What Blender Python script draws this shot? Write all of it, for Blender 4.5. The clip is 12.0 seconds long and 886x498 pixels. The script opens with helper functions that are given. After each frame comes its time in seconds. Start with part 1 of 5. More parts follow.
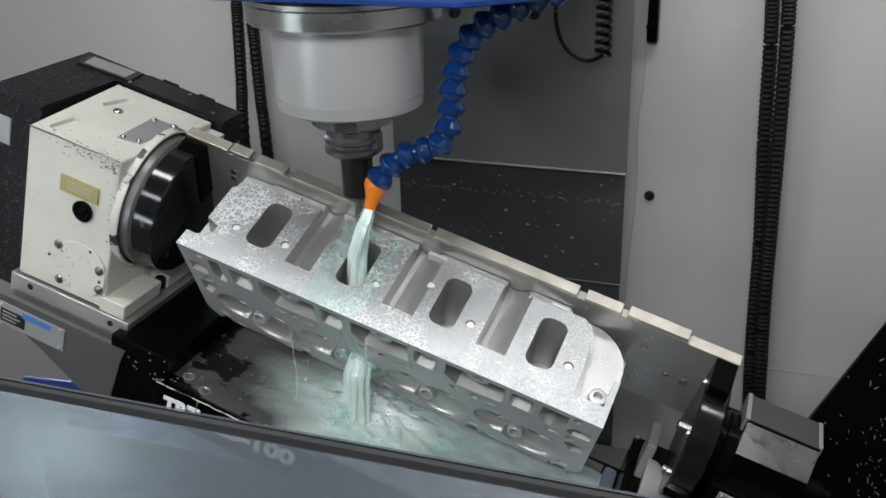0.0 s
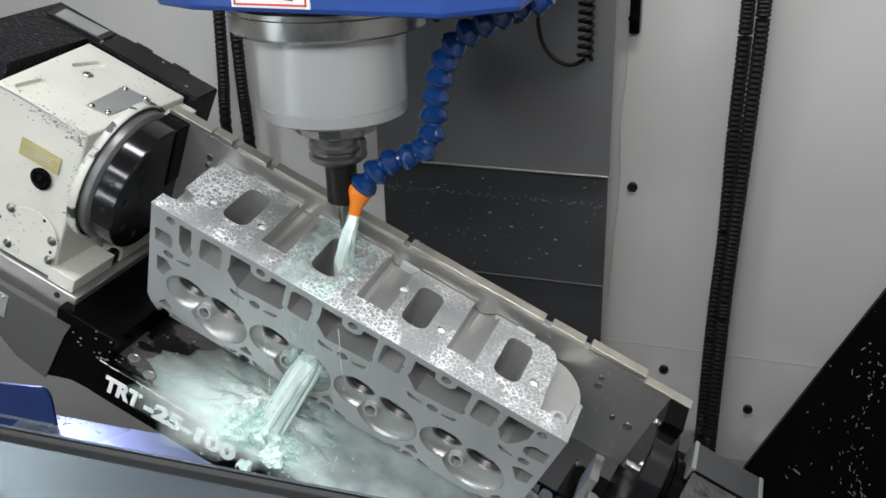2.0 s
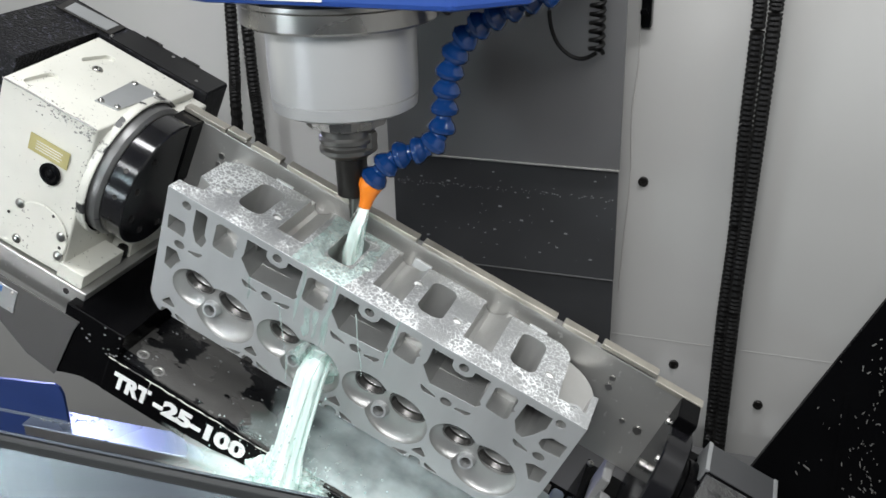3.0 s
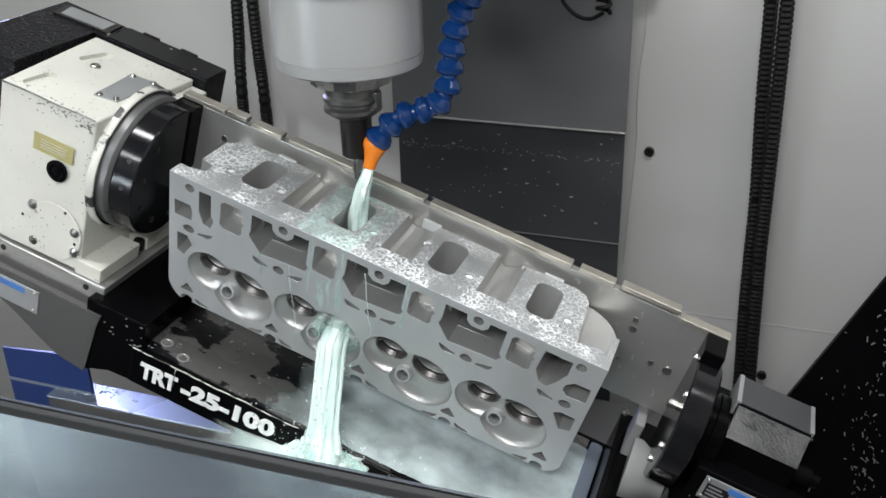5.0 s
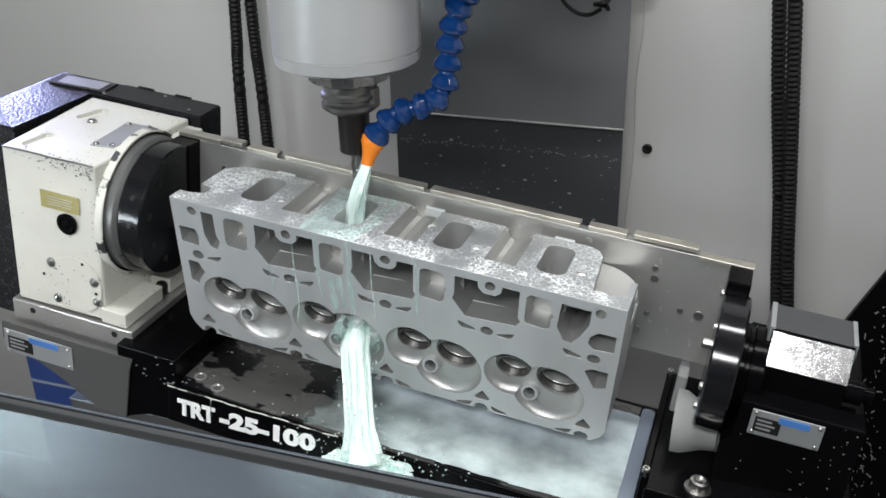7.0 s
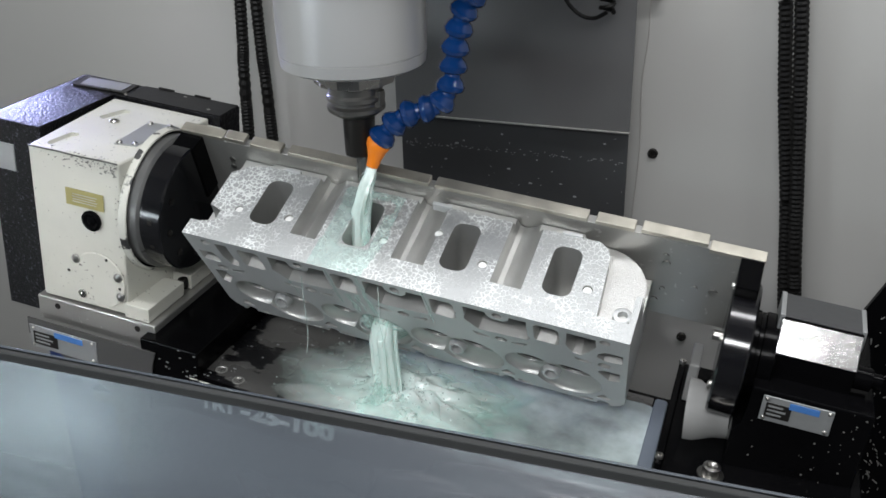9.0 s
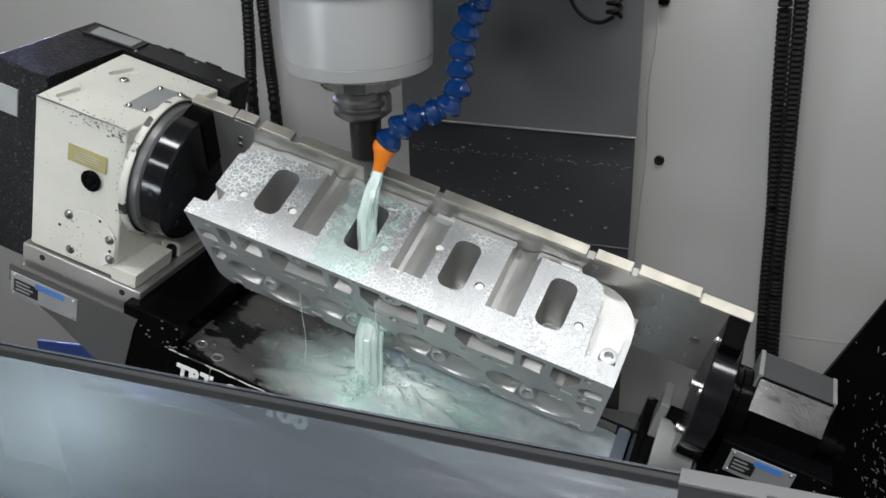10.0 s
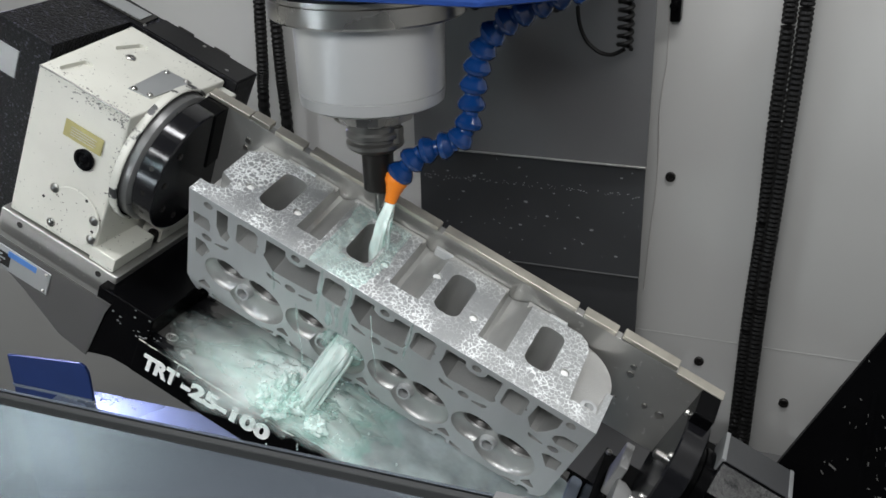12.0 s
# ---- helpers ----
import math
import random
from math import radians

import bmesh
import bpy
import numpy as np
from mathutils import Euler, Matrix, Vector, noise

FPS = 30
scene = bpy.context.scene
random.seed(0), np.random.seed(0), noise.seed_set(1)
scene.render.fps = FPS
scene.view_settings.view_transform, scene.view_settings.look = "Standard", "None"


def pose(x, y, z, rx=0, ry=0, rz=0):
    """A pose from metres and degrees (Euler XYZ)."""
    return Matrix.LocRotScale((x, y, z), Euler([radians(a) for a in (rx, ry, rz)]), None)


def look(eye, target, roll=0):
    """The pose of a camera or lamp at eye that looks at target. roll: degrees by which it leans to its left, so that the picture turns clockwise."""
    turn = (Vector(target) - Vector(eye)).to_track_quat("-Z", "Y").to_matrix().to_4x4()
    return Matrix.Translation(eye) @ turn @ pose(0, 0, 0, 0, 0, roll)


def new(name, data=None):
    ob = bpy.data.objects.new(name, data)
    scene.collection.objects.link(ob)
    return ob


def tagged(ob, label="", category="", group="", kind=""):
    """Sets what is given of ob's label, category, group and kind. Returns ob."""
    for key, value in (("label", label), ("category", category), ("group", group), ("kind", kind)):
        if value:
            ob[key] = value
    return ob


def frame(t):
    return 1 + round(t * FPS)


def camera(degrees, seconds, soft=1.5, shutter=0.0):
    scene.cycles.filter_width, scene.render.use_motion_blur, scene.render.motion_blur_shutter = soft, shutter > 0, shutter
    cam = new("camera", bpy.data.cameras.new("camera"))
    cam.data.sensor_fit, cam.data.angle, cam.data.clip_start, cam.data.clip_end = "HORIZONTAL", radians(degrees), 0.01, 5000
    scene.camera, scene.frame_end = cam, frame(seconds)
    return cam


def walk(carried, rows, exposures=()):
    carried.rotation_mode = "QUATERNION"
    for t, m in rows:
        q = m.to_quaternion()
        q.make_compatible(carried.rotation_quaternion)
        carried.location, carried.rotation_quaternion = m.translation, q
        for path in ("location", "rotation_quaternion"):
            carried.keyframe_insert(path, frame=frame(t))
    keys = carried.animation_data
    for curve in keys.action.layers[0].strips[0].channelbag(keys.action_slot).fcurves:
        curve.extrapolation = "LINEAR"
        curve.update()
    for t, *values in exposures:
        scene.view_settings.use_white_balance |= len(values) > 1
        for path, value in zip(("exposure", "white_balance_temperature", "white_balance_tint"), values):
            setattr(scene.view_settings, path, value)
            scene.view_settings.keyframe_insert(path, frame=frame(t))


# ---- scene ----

# ---- the camera ----
EYE = (0.360, -0.950, 1.620)
ROLL = -1.48
# seconds, yaw, pitch of the camera
VIEW = [
    (0, 19.83, -23.03),
    (0.5, 20.00, -23.12),
    (1, 19.05, -23.16),
    (1.5, 18.81, -23.25),
    (2, 18.84, -23.48),
    (2.5, 19.26, -23.45),
    (3, 19.48, -23.82),
    (5, 19.85, -25.55),
    (5.5, 19.70, -25.52),
    (6, 19.70, -25.48),
    (6.5, 19.67, -25.57),
    (7, 19.73, -25.71),
    (9, 20.05, -25.46),
    (9.5, 20.42, -25.23),
    (10, 20.43, -25.09),
    (10.5, 20.38, -24.50),
    (11, 20.50, -24.20),
    (11.5, 20.78, -24.21),
    (12, 21.08, -24.17),
]
# seconds, place of the rotary axis, tilt of the bridge, turn of the head
TILT = [
    (0, -0.0021, -0.0069, 1.0997, 17.28, 24.60),
    (0.5, -0.0099, -0.0076, 1.0920, 21.61, 24.33),
    (1, -0.0170, -0.0144, 1.0873, 25.76, 22.00),
    (1.5, -0.0209, -0.0249, 1.0882, 25.69, 16.48),
    (2, -0.0220, -0.0367, 1.0885, 25.56, 8.48),
    (2.5, -0.0232, -0.0427, 1.0885, 25.48, 1.32),
    (3, -0.0167, -0.0476, 1.0894, 25.55, 0.14),
    (5, -0.0027, -0.0481, 1.1007, 18.76, 1.23),
    (5.5, 0.0008, -0.0474, 1.1040, 16.46, 0.47),
    (6, 0.0049, -0.0457, 1.1070, 13.59, -0.71),
    (6.5, 0.0138, -0.0463, 1.1125, 8.87, -0.85),
    (7, 0.0169, -0.0471, 1.1144, 7.03, -0.88),
    (9, 0.0194, -0.0174, 1.1142, 6.46, 23.96),
    (9.5, 0.0101, -0.0125, 1.1083, 11.02, 24.74),
    (10, 0.0012, -0.0101, 1.1031, 15.72, 25.30),
    (10.5, -0.0077, -0.0079, 1.0958, 20.46, 25.54),
    (11, -0.0176, -0.0083, 1.0883, 24.98, 23.36),
    (11.5, -0.0240, -0.0169, 1.0866, 25.87, 18.61),
    (12, -0.0254, -0.0303, 1.0865, 25.72, 10.65),
]
# seconds, height of the spindle
RISE = [
    (0, -0.0000), (0.5, -0.0048), (1, -0.0097), (1.5, -0.0130), (2, -0.0166), (2.5, -0.0205), (3, -0.0161), (5, -0.0048), (5.5, -0.0044), (6, -0.0055), (6.5, -0.0047), (7, -0.0036), (9, -0.0019), (9.5, -0.0009), (10, 0.0014), (10.5, -0.0028), (11, -0.0080), (11.5, -0.0128), (12, -0.0188)
]

cam = camera(48.07, 12.0, soft=1.6)
walk(cam, [(t, pose(*EYE, 90 + pitch, 0, yaw) @ pose(0, 0, 0, 0, 0, ROLL)) for t, yaw, pitch in VIEW],
     [(0, -0.58), (0.5, -0.54), (1, -0.46), (2, -0.3), (2.5, -0.24), (3, -0.06), (5, -0.22), (5.5, -0.22), (6.5, -0.2), (7, -0.18), (9, -0.46), (10.5, -0.46), (12, -0.46)])

# ---- light: the machine's lamps, two added fill lamps and the dim workshop round it ----
world = bpy.data.worlds.new("workshop_air")
scene.world = world
world.use_nodes = True
world.node_tree.nodes["Background"].inputs[0].default_value = (0.86, 0.93, 1.0, 1)
world.node_tree.nodes["Background"].inputs[1].default_value = 0.11


def area_lamp(name, eye, target, sx, sy, watts, colour):
    data = bpy.data.lights.new(name, "AREA")
    data.shape, data.size, data.size_y, data.energy, data.color = "RECTANGLE", sx, sy, watts, colour
    ob = new(name, data)
    ob.matrix_world = look(eye, target)
    return ob


area_lamp("front_lamp", (-0.15, -1.30, 2.15), (-0.05, 0.05, 1.1), 1.5, 0.09, 12.5, (0.95, 0.98, 1.0))
# unseen fill on the camera's side, added to brighten froth under the head
area_lamp("near_fill_lamp", (0.30, -1.25, 1.95), (0.0, 0.0, 1.0), 0.5, 0.12, 12.5, (0.97, 0.98, 1.0))
area_lamp("roof_lamp", (0.15, -0.2, 2.3), (0.1, 0.05, 1.0), 1.5, 0.12, 23, (0.97, 0.98, 1.0))
area_lamp("sill_lamp", (-0.58, -1.36, 1.70), (-0.15, -0.4, 1.2), 0.08, 0.07, 2.4, (0.72, 0.93, 1.0))
# unseen low fill at the front opening, for faceplate streaks and housing front
strip = area_lamp("left_fill_lamp", (-1.02, -1.25, 1.16), (-0.16, 0.05, 1.08), 0.36, 0.10, 1.7, (0.93, 0.97, 1.0))
strip.data.spread = radians(52)
corner = area_lamp("corner_lamp", (-1.02, 0.40, 1.43), (-0.62, 0.08, 1.17), 0.2, 0.12, 1.8, (0.50, 0.54, 1.0))
corner.data.spread = radians(60)
scene.view_settings.exposure = -0.45


# ---- materials ----
def material(name, colour, rough=0.5, metal=0.0, grain=40.0, vary=0.15, bump=0.1, spots=None, spot_scale=60.0, spot_level=0.62, coat=0.0, aniso=None, spec=0.5, edge=0.03):
    """A surface with fine grain, broad patches and, where given, spots of a second colour."""
    m = bpy.data.materials.new(name)
    m.use_nodes = True
    nt = m.node_tree
    bsdf = nt.nodes["Principled BSDF"]
    co = nt.nodes.new("ShaderNodeTexCoord")
    mp = nt.nodes.new("ShaderNodeMapping")
    if aniso:
        mp.inputs["Scale"].default_value = aniso
    nt.links.new(co.outputs["Object"], mp.inputs[0])

    def tex(scale, detail):
        n = nt.nodes.new("ShaderNodeTexNoise")
        n.inputs["Scale"].default_value, n.inputs["Detail"].default_value = scale, detail
        nt.links.new(mp.outputs[0], n.inputs["Vector"])
        return n.outputs["Fac"]

    def blend(fac, a, b):
        n = nt.nodes.new("ShaderNodeMix")
        n.data_type = "RGBA"
        nt.links.new(fac, n.inputs[0])
        for s, v in ((6, a), (7, b)):
            if isinstance(v, tuple):
                n.inputs[s].default_value = (*v, 1)
            else:
                nt.links.new(v, n.inputs[s])
        return n.outputs[2]

    fine, broad = tex(grain * 8, 6), tex(grain * 0.35, 4)
    lo = tuple(c * (1 - vary) for c in colour)
    hi = tuple(min(1, c * (1 + vary)) for c in colour)
    base = blend(broad, lo, hi)
    if spots:
        ramp = nt.nodes.new("ShaderNodeValToRGB")
        ramp.color_ramp.elements[0].position = spot_level
        ramp.color_ramp.elements[1].position = spot_level + edge
        nt.links.new(tex(spot_scale, 5), ramp.inputs[0])
        base = blend(ramp.outputs[0], base, spots)
    nt.links.new(base, bsdf.inputs["Base Color"])
    r = nt.nodes.new("ShaderNodeMapRange")
    r.inputs["To Min"].default_value, r.inputs["To Max"].default_value = max(0.03, rough - 0.1), min(1, rough + 0.12)
    nt.links.new(broad, r.inputs[0])
    nt.links.new(r.outputs[0], bsdf.inputs["Roughness"])
    bsdf.inputs["Metallic"].default_value = metal
    bsdf.inputs["Coat Weight"].default_value = coat
    bsdf.inputs["Specular IOR Level"].default_value = spec
    if bump:
        b = nt.nodes.new("ShaderNodeBump")
        b.inputs["Strength"].default_value, b.inputs["Distance"].default_value = bump, 0.0015
        nt.links.new(fine, b.inputs["Height"])
        nt.links.new(b.outputs[0], bsdf.inputs["Normal"])
    return m


CREAM = material("cream_enamel", (0.55, 0.545, 0.485), 0.40, spots=(0.12, 0.11, 0.10), spot_scale=240, spot_level=0.675)
WALLPAINT = material("grey_white_wall_paint", (0.385, 0.381, 0.366), 0.55, grain=6, vary=0.06, spots=(0.2, 0.19, 0.18), spot_scale=110, spot_level=0.745)
BLACK = material("wet_black_enamel", (0.0022, 0.0022, 0.0025), 0.17, vary=0.5, spots=(0.16, 0.16, 0.16), spot_scale=260, spot_level=0.76, spec=0.06)
CAST = material("machined_aluminium", (0.52, 0.53, 0.53), 0.46, metal=0.45, grain=60, vary=0.2, bump=0.12, aniso=(1, 1, 0.15))
ROUGHCAST = material("as_cast_aluminium", (0.50, 0.50, 0.485), 0.36, metal=0.75, grain=90, vary=0.15, bump=0.35)
STEEL = material("ground_steel", (0.42, 0.41, 0.39), 0.28, metal=1.0, grain=30, vary=0.12)
PLATE = material("stained_steel_plate", (0.40, 0.395, 0.375), 0.38, metal=0.75, grain=14, vary=0.4, spots=(0.62, 0.62, 0.60), spot_scale=120, spot_level=0.66, edge=0.08)
BRONZED = material("stained_plate_edge", (0.50, 0.475, 0.41), 0.38, metal=0.85, grain=120, vary=0.35)
SPINDLE = material("silver_spindle_paint", (0.54, 0.54, 0.535), 0.33, metal=0.45, grain=10, vary=0.04, bump=0.03)
DARKSTEEL = material("black_oxide_steel", (0.03, 0.028, 0.026), 0.3, metal=0.7, vary=0.3)
BLUEPAINT = material("blue_enamel", (0.02, 0.06, 0.26), 0.35, vary=0.15, bump=0.05)
# blue enamel with the side panel's shade put into the colour
SHADEDBLUE = material("shaded_blue_panel_enamel", (0.012, 0.03, 0.12), 0.3, vary=0.3, bump=0.05, spots=(0.1, 0.12, 0.16), spot_scale=160, spot_level=0.74)
BLUEPLASTIC = material("blue_hose_plastic", (0.003, 0.030, 0.125), 0.16, vary=0.1, bump=0.03)
ORANGE = material("orange_nozzle_plastic", (0.85, 0.22, 0.01), 0.35, vary=0.05, bump=0.03)
RUBBER = material("black_rubber_hose", (0.006, 0.0058, 0.0056), 0.45, vary=0.3, spec=0.16)
COVER = material("dark_way_cover_steel", (0.055, 0.056, 0.058), 0.34, metal=0.4, grain=10, vary=0.5, spots=(0.3, 0.3, 0.3), spot_scale=170, spot_level=0.78)
COVERTOP = material("grey_way_cover_steel", (0.145, 0.145, 0.145), 0.38, metal=0.4, grain=8, vary=0.25, spots=(0.4, 0.4, 0.4), spot_scale=190, spot_level=0.80)
WHITE = material("white_lettering", (0.8, 0.8, 0.78), 0.5, vary=0.08)
GOLD = material("gold_label_foil", (0.36, 0.32, 0.13), 0.4, metal=0.3, vary=0.12)
TAG = material("aluminium_name_plate", (0.35, 0.36, 0.36), 0.4, metal=0.6, vary=0.2)
LABELBLUE = material("blue_label_print", (0.05, 0.16, 0.42), 0.45)
PUTTY = material("grey_sealant", (0.36, 0.35, 0.33), 0.6)
LEDGE = material("wet_blue_grey_sheet", (0.24, 0.28, 0.34), 0.28, metal=0.5, grain=12, vary=0.3, spots=(0.6, 0.65, 0.75), spot_scale=40, spot_level=0.68)
# the bluish spots paint in the sparkle of the blue lamp's glare
SPECKLE = material("black_crinkle_enamel", (0.002, 0.002, 0.003), 0.40, grain=32, vary=0.6, bump=1.0, spots=(0.06, 0.06, 0.08), spot_scale=300, spot_level=0.62, spec=0.25)
WETTOP = material("scraped_wet_steel", (0.105, 0.102, 0.097), 0.26, metal=0.4, grain=55, vary=0.45, bump=0.3, spots=(0.006, 0.006, 0.007), spot_scale=17, spot_level=0.52, edge=0.018, aniso=(0.8, 1.15, 1))
BARETOP = material("bare_brushed_steel", (0.37, 0.365, 0.36), 0.24, metal=1.0, grain=40, vary=0.35, bump=0.15, spots=(0.20, 0.20, 0.20), spot_scale=70, spot_level=0.56, edge=0.12, aniso=(1, 3, 1))
WORN = material("flaking_cream_paint", (0.55, 0.545, 0.49), 0.42, spots=(0.03, 0.03, 0.03), spot_scale=38, spot_level=0.51)
GLOSSBLACK = material("polished_black_oxide", (0.006, 0.006, 0.007), 0.13, vary=0.3, bump=0.03, spec=0.45)
RINGGREY = material("worn_grey_ring", (0.13, 0.13, 0.127), 0.34, metal=0.5, grain=25, vary=0.35, spots=(0.05, 0.05, 0.05), spot_scale=90, spot_level=0.64)
STRIP = material("grey_black_edge_rubber", (0.022, 0.023, 0.023), 0.6, vary=0.2, spec=0.25)
SMOOTHBLACK = material("smooth_black_cover_enamel", (0.006, 0.006, 0.0065), 0.3, vary=0.5, spots=(0.12, 0.12, 0.12), spot_scale=210, spot_level=0.745, spec=0.2)
NOSE = material("grey_white_cast_paint", (0.24, 0.24, 0.235), 0.5, vary=0.2)
SEAT = material("dull_machined_seat", (0.11, 0.105, 0.10), 0.35, metal=0.8, vary=0.2)
SHEET = material("grey_sheet_steel", (0.085, 0.083, 0.082), 0.36, metal=0.3, grain=10, vary=0.2)
TOOL = material("dark_tool_steel", (0.20, 0.195, 0.185), 0.3, metal=0.9, vary=0.15)
RED = material("red_label_print", (0.6, 0.05, 0.06), 0.5)


def foam_surface():
    """Milled aluminium under a drying film of coolant foam: a net of pale threads in patches."""
    m = material("foamy_milled_aluminium", (0.42, 0.43, 0.43), 0.46, metal=0.6, grain=60, vary=0.1, bump=0.1)
    nt = m.node_tree
    bsdf = nt.nodes["Principled BSDF"]
    base = bsdf.inputs["Base Color"].links[0].from_socket
    co = nt.nodes.new("ShaderNodeTexCoord")
    bend = nt.nodes.new("ShaderNodeTexNoise")
    bend.inputs["Scale"].default_value, bend.inputs["Detail"].default_value = 160, 3
    nt.links.new(co.outputs["Object"], bend.inputs["Vector"])
    add = nt.nodes.new("ShaderNodeMix")
    add.data_type, add.blend_type = "RGBA", "LINEAR_LIGHT"
    add.inputs[0].default_value = 0.0032
    nt.links.new(co.outputs["Object"], add.inputs[6])
    nt.links.new(bend.outputs["Color"], add.inputs[7])
    net = nt.nodes.new("ShaderNodeTexVoronoi")
    net.feature = "DISTANCE_TO_EDGE"
    net.inputs["Scale"].default_value = 185
    nt.links.new(add.outputs[2], net.inputs["Vector"])
    patch = nt.nodes.new("ShaderNodeTexNoise")
    patch.inputs["Scale"].default_value, patch.inputs["Detail"].default_value = 24, 3
    nt.links.new(co.outputs["Object"], patch.inputs["Vector"])
    width = nt.nodes.new("ShaderNodeMapRange")
    width.inputs["From Min"].default_value, width.inputs["From Max"].default_value = 0.32, 0.70
    width.inputs["To Min"].default_value, width.inputs["To Max"].default_value = 0.015, 0.155
    nt.links.new(patch.outputs["Fac"], width.inputs[0])
    less = nt.nodes.new("ShaderNodeMath")
    less.operation = "SUBTRACT"
    nt.links.new(width.outputs[0], less.inputs[0])
    nt.links.new(net.outputs["Distance"], less.inputs[1])
    soft = nt.nodes.new("ShaderNodeMapRange")
    soft.inputs["From Min"].default_value, soft.inputs["From Max"].default_value = 0.0, 0.07
    nt.links.new(less.outputs[0], soft.inputs[0])
    mix = nt.nodes.new("ShaderNodeMix")
    mix.data_type = "RGBA"
    nt.links.new(soft.outputs[0], mix.inputs[0])
    nt.links.new(base, mix.inputs[6])
    mix.inputs[7].default_value = (0.76, 0.78, 0.77, 1)
    nt.links.new(mix.outputs[2], bsdf.inputs["Base Color"])
    metal = nt.nodes.new("ShaderNodeMapRange")
    metal.inputs["To Min"].default_value, metal.inputs["To Max"].default_value = 0.75, 0.0
    nt.links.new(soft.outputs[0], metal.inputs[0])
    nt.links.new(metal.outputs[0], bsdf.inputs["Metallic"])
    bump = nt.nodes.new("ShaderNodeBump")
    bump.inputs["Strength"].default_value, bump.inputs["Distance"].default_value = 0.5, 0.0012
    nt.links.new(soft.outputs[0], bump.inputs["Height"])
    nt.links.new(bump.outputs[0], bsdf.inputs["Normal"])
    return m


FOAM = foam_surface()


def coolant_material(name, clear_share, colour, scale=130, relief=0.6):
    """Aerated mint-green coolant: milky, partly see-through, streaked."""
    m = bpy.data.materials.new(name)
    m.use_nodes = True
    nt = m.node_tree
    bsdf = nt.nodes["Principled BSDF"]
    bsdf.inputs["Base Color"].default_value = (*colour, 1)
    bsdf.inputs["Roughness"].default_value = 0.18
    bsdf.inputs["Subsurface Weight"].default_value = 0.2
    bsdf.inputs["Subsurface Radius"].default_value = (0.006, 0.008, 0.008)
    clear = nt.nodes.new("ShaderNodeBsdfTransparent")
    clear.inputs[0].default_value = (0.93, 1.0, 0.98, 1)
    co = nt.nodes.new("ShaderNodeTexCoord")
    streak = nt.nodes.new("ShaderNodeTexNoise")
    mp = nt.nodes.new("ShaderNodeMapping")
    mp.inputs["Scale"].default_value = (1, 1, 0.22)
    streak.inputs["Scale"].default_value, streak.inputs["Detail"].default_value = scale, 5
    nt.links.new(co.outputs["Object"], mp.inputs[0])
    nt.links.new(mp.outputs[0], streak.inputs["Vector"])
    rng = nt.nodes.new("ShaderNodeMapRange")
    rng.inputs["From Min"].default_value, rng.inputs["From Max"].default_value = 0.3, 0.7
    rng.inputs["To Min"].default_value, rng.inputs["To Max"].default_value = max(0, 0.75 - clear_share), min(1, 1.25 - clear_share)
    nt.links.new(streak.outputs["Fac"], rng.inputs[0])
    mix = nt.nodes.new("ShaderNodeMixShader")
    nt.links.new(rng.outputs[0], mix.inputs[0])
    nt.links.new(clear.outputs[0], mix.inputs[1])
    nt.links.new(bsdf.outputs[0], mix.inputs[2])
    nt.links.new(mix.outputs[0], nt.nodes["Material Output"].inputs[0])
    bump = nt.nodes.new("ShaderNodeBump")
    bump.inputs["Strength"].default_value, bump.inputs["Distance"].default_value = relief, 0.003
    nt.links.new(streak.outputs["Fac"], bump.inputs["Height"])
    nt.links.new(bump.outputs[0], bsdf.inputs["Normal"])
    return m


def mist_material(name, clear_share, colour, scale, relief):
    """Churned coolant that thins out towards its rim."""
    m = coolant_material(name, clear_share, colour, scale, relief)
    nt = m.node_tree
    mix = next(n for n in nt.nodes if n.bl_idname == "ShaderNodeMixShader")
    share = mix.inputs[0].links[0].from_socket
    rim = nt.nodes.new("ShaderNodeAttribute")
    rim.attribute_name = "depth"
    times = nt.nodes.new("ShaderNodeMath")
    times.operation = "MULTIPLY"
    nt.links.new(share, times.inputs[0])
    nt.links.new(rim.outputs["Fac"], times.inputs[1])
    nt.links.new(times.outputs[0], mix.inputs[0])
    return m


FROTH = mist_material("coolant_froth", 0.0, (0.86, 0.97, 0.93), 28, 0.2)
RUNOFF = mist_material("coolant_runoff", 0.30, (0.60, 0.69, 0.685), 22, 0.12)
COOLANT = coolant_material("mint_coolant", 0.22, (0.82, 0.96, 0.90), 55, 0.10)
CHURN = coolant_material("churned_coolant", 0.42, (0.84, 0.97, 0.92), 40, 0.12)
HAZE = mist_material("milky_mist_film", 0.25, (0.70, 0.80, 0.745), 14, 0.05)
SPRAY = coolant_material("coolant_spray", 0.72, (0.84, 0.96, 0.92), 90, 0.2)
WASH = coolant_material("coolant_wash", 0.88, (0.74, 0.88, 0.84), 70, 0.2)


# ---- mesh helpers ----
def part(name, bm, mat, parent=None, label="", smooth=False, crease=38):
    """Link a bmesh as one mesh object, under a thing or a part where given."""
    bmesh.ops.recalc_face_normals(bm, faces=bm.faces)
    me = bpy.data.meshes.new(name)
    bm.to_mesh(me)
    bm.free()
    ob = new(name, me)
    for one in mat if isinstance(mat, (list, tuple)) else [mat]:
        me.materials.append(one)
    if smooth:
        for p in me.polygons:
            p.use_smooth = True
        me.set_sharp_from_angle(angle=radians(crease))
    ob.parent = parent
    if label:
        ob["label"] = label
    return ob


def thing(name, label, category, group="", kind=""):
    return tagged(new(name), label, category, group, kind)


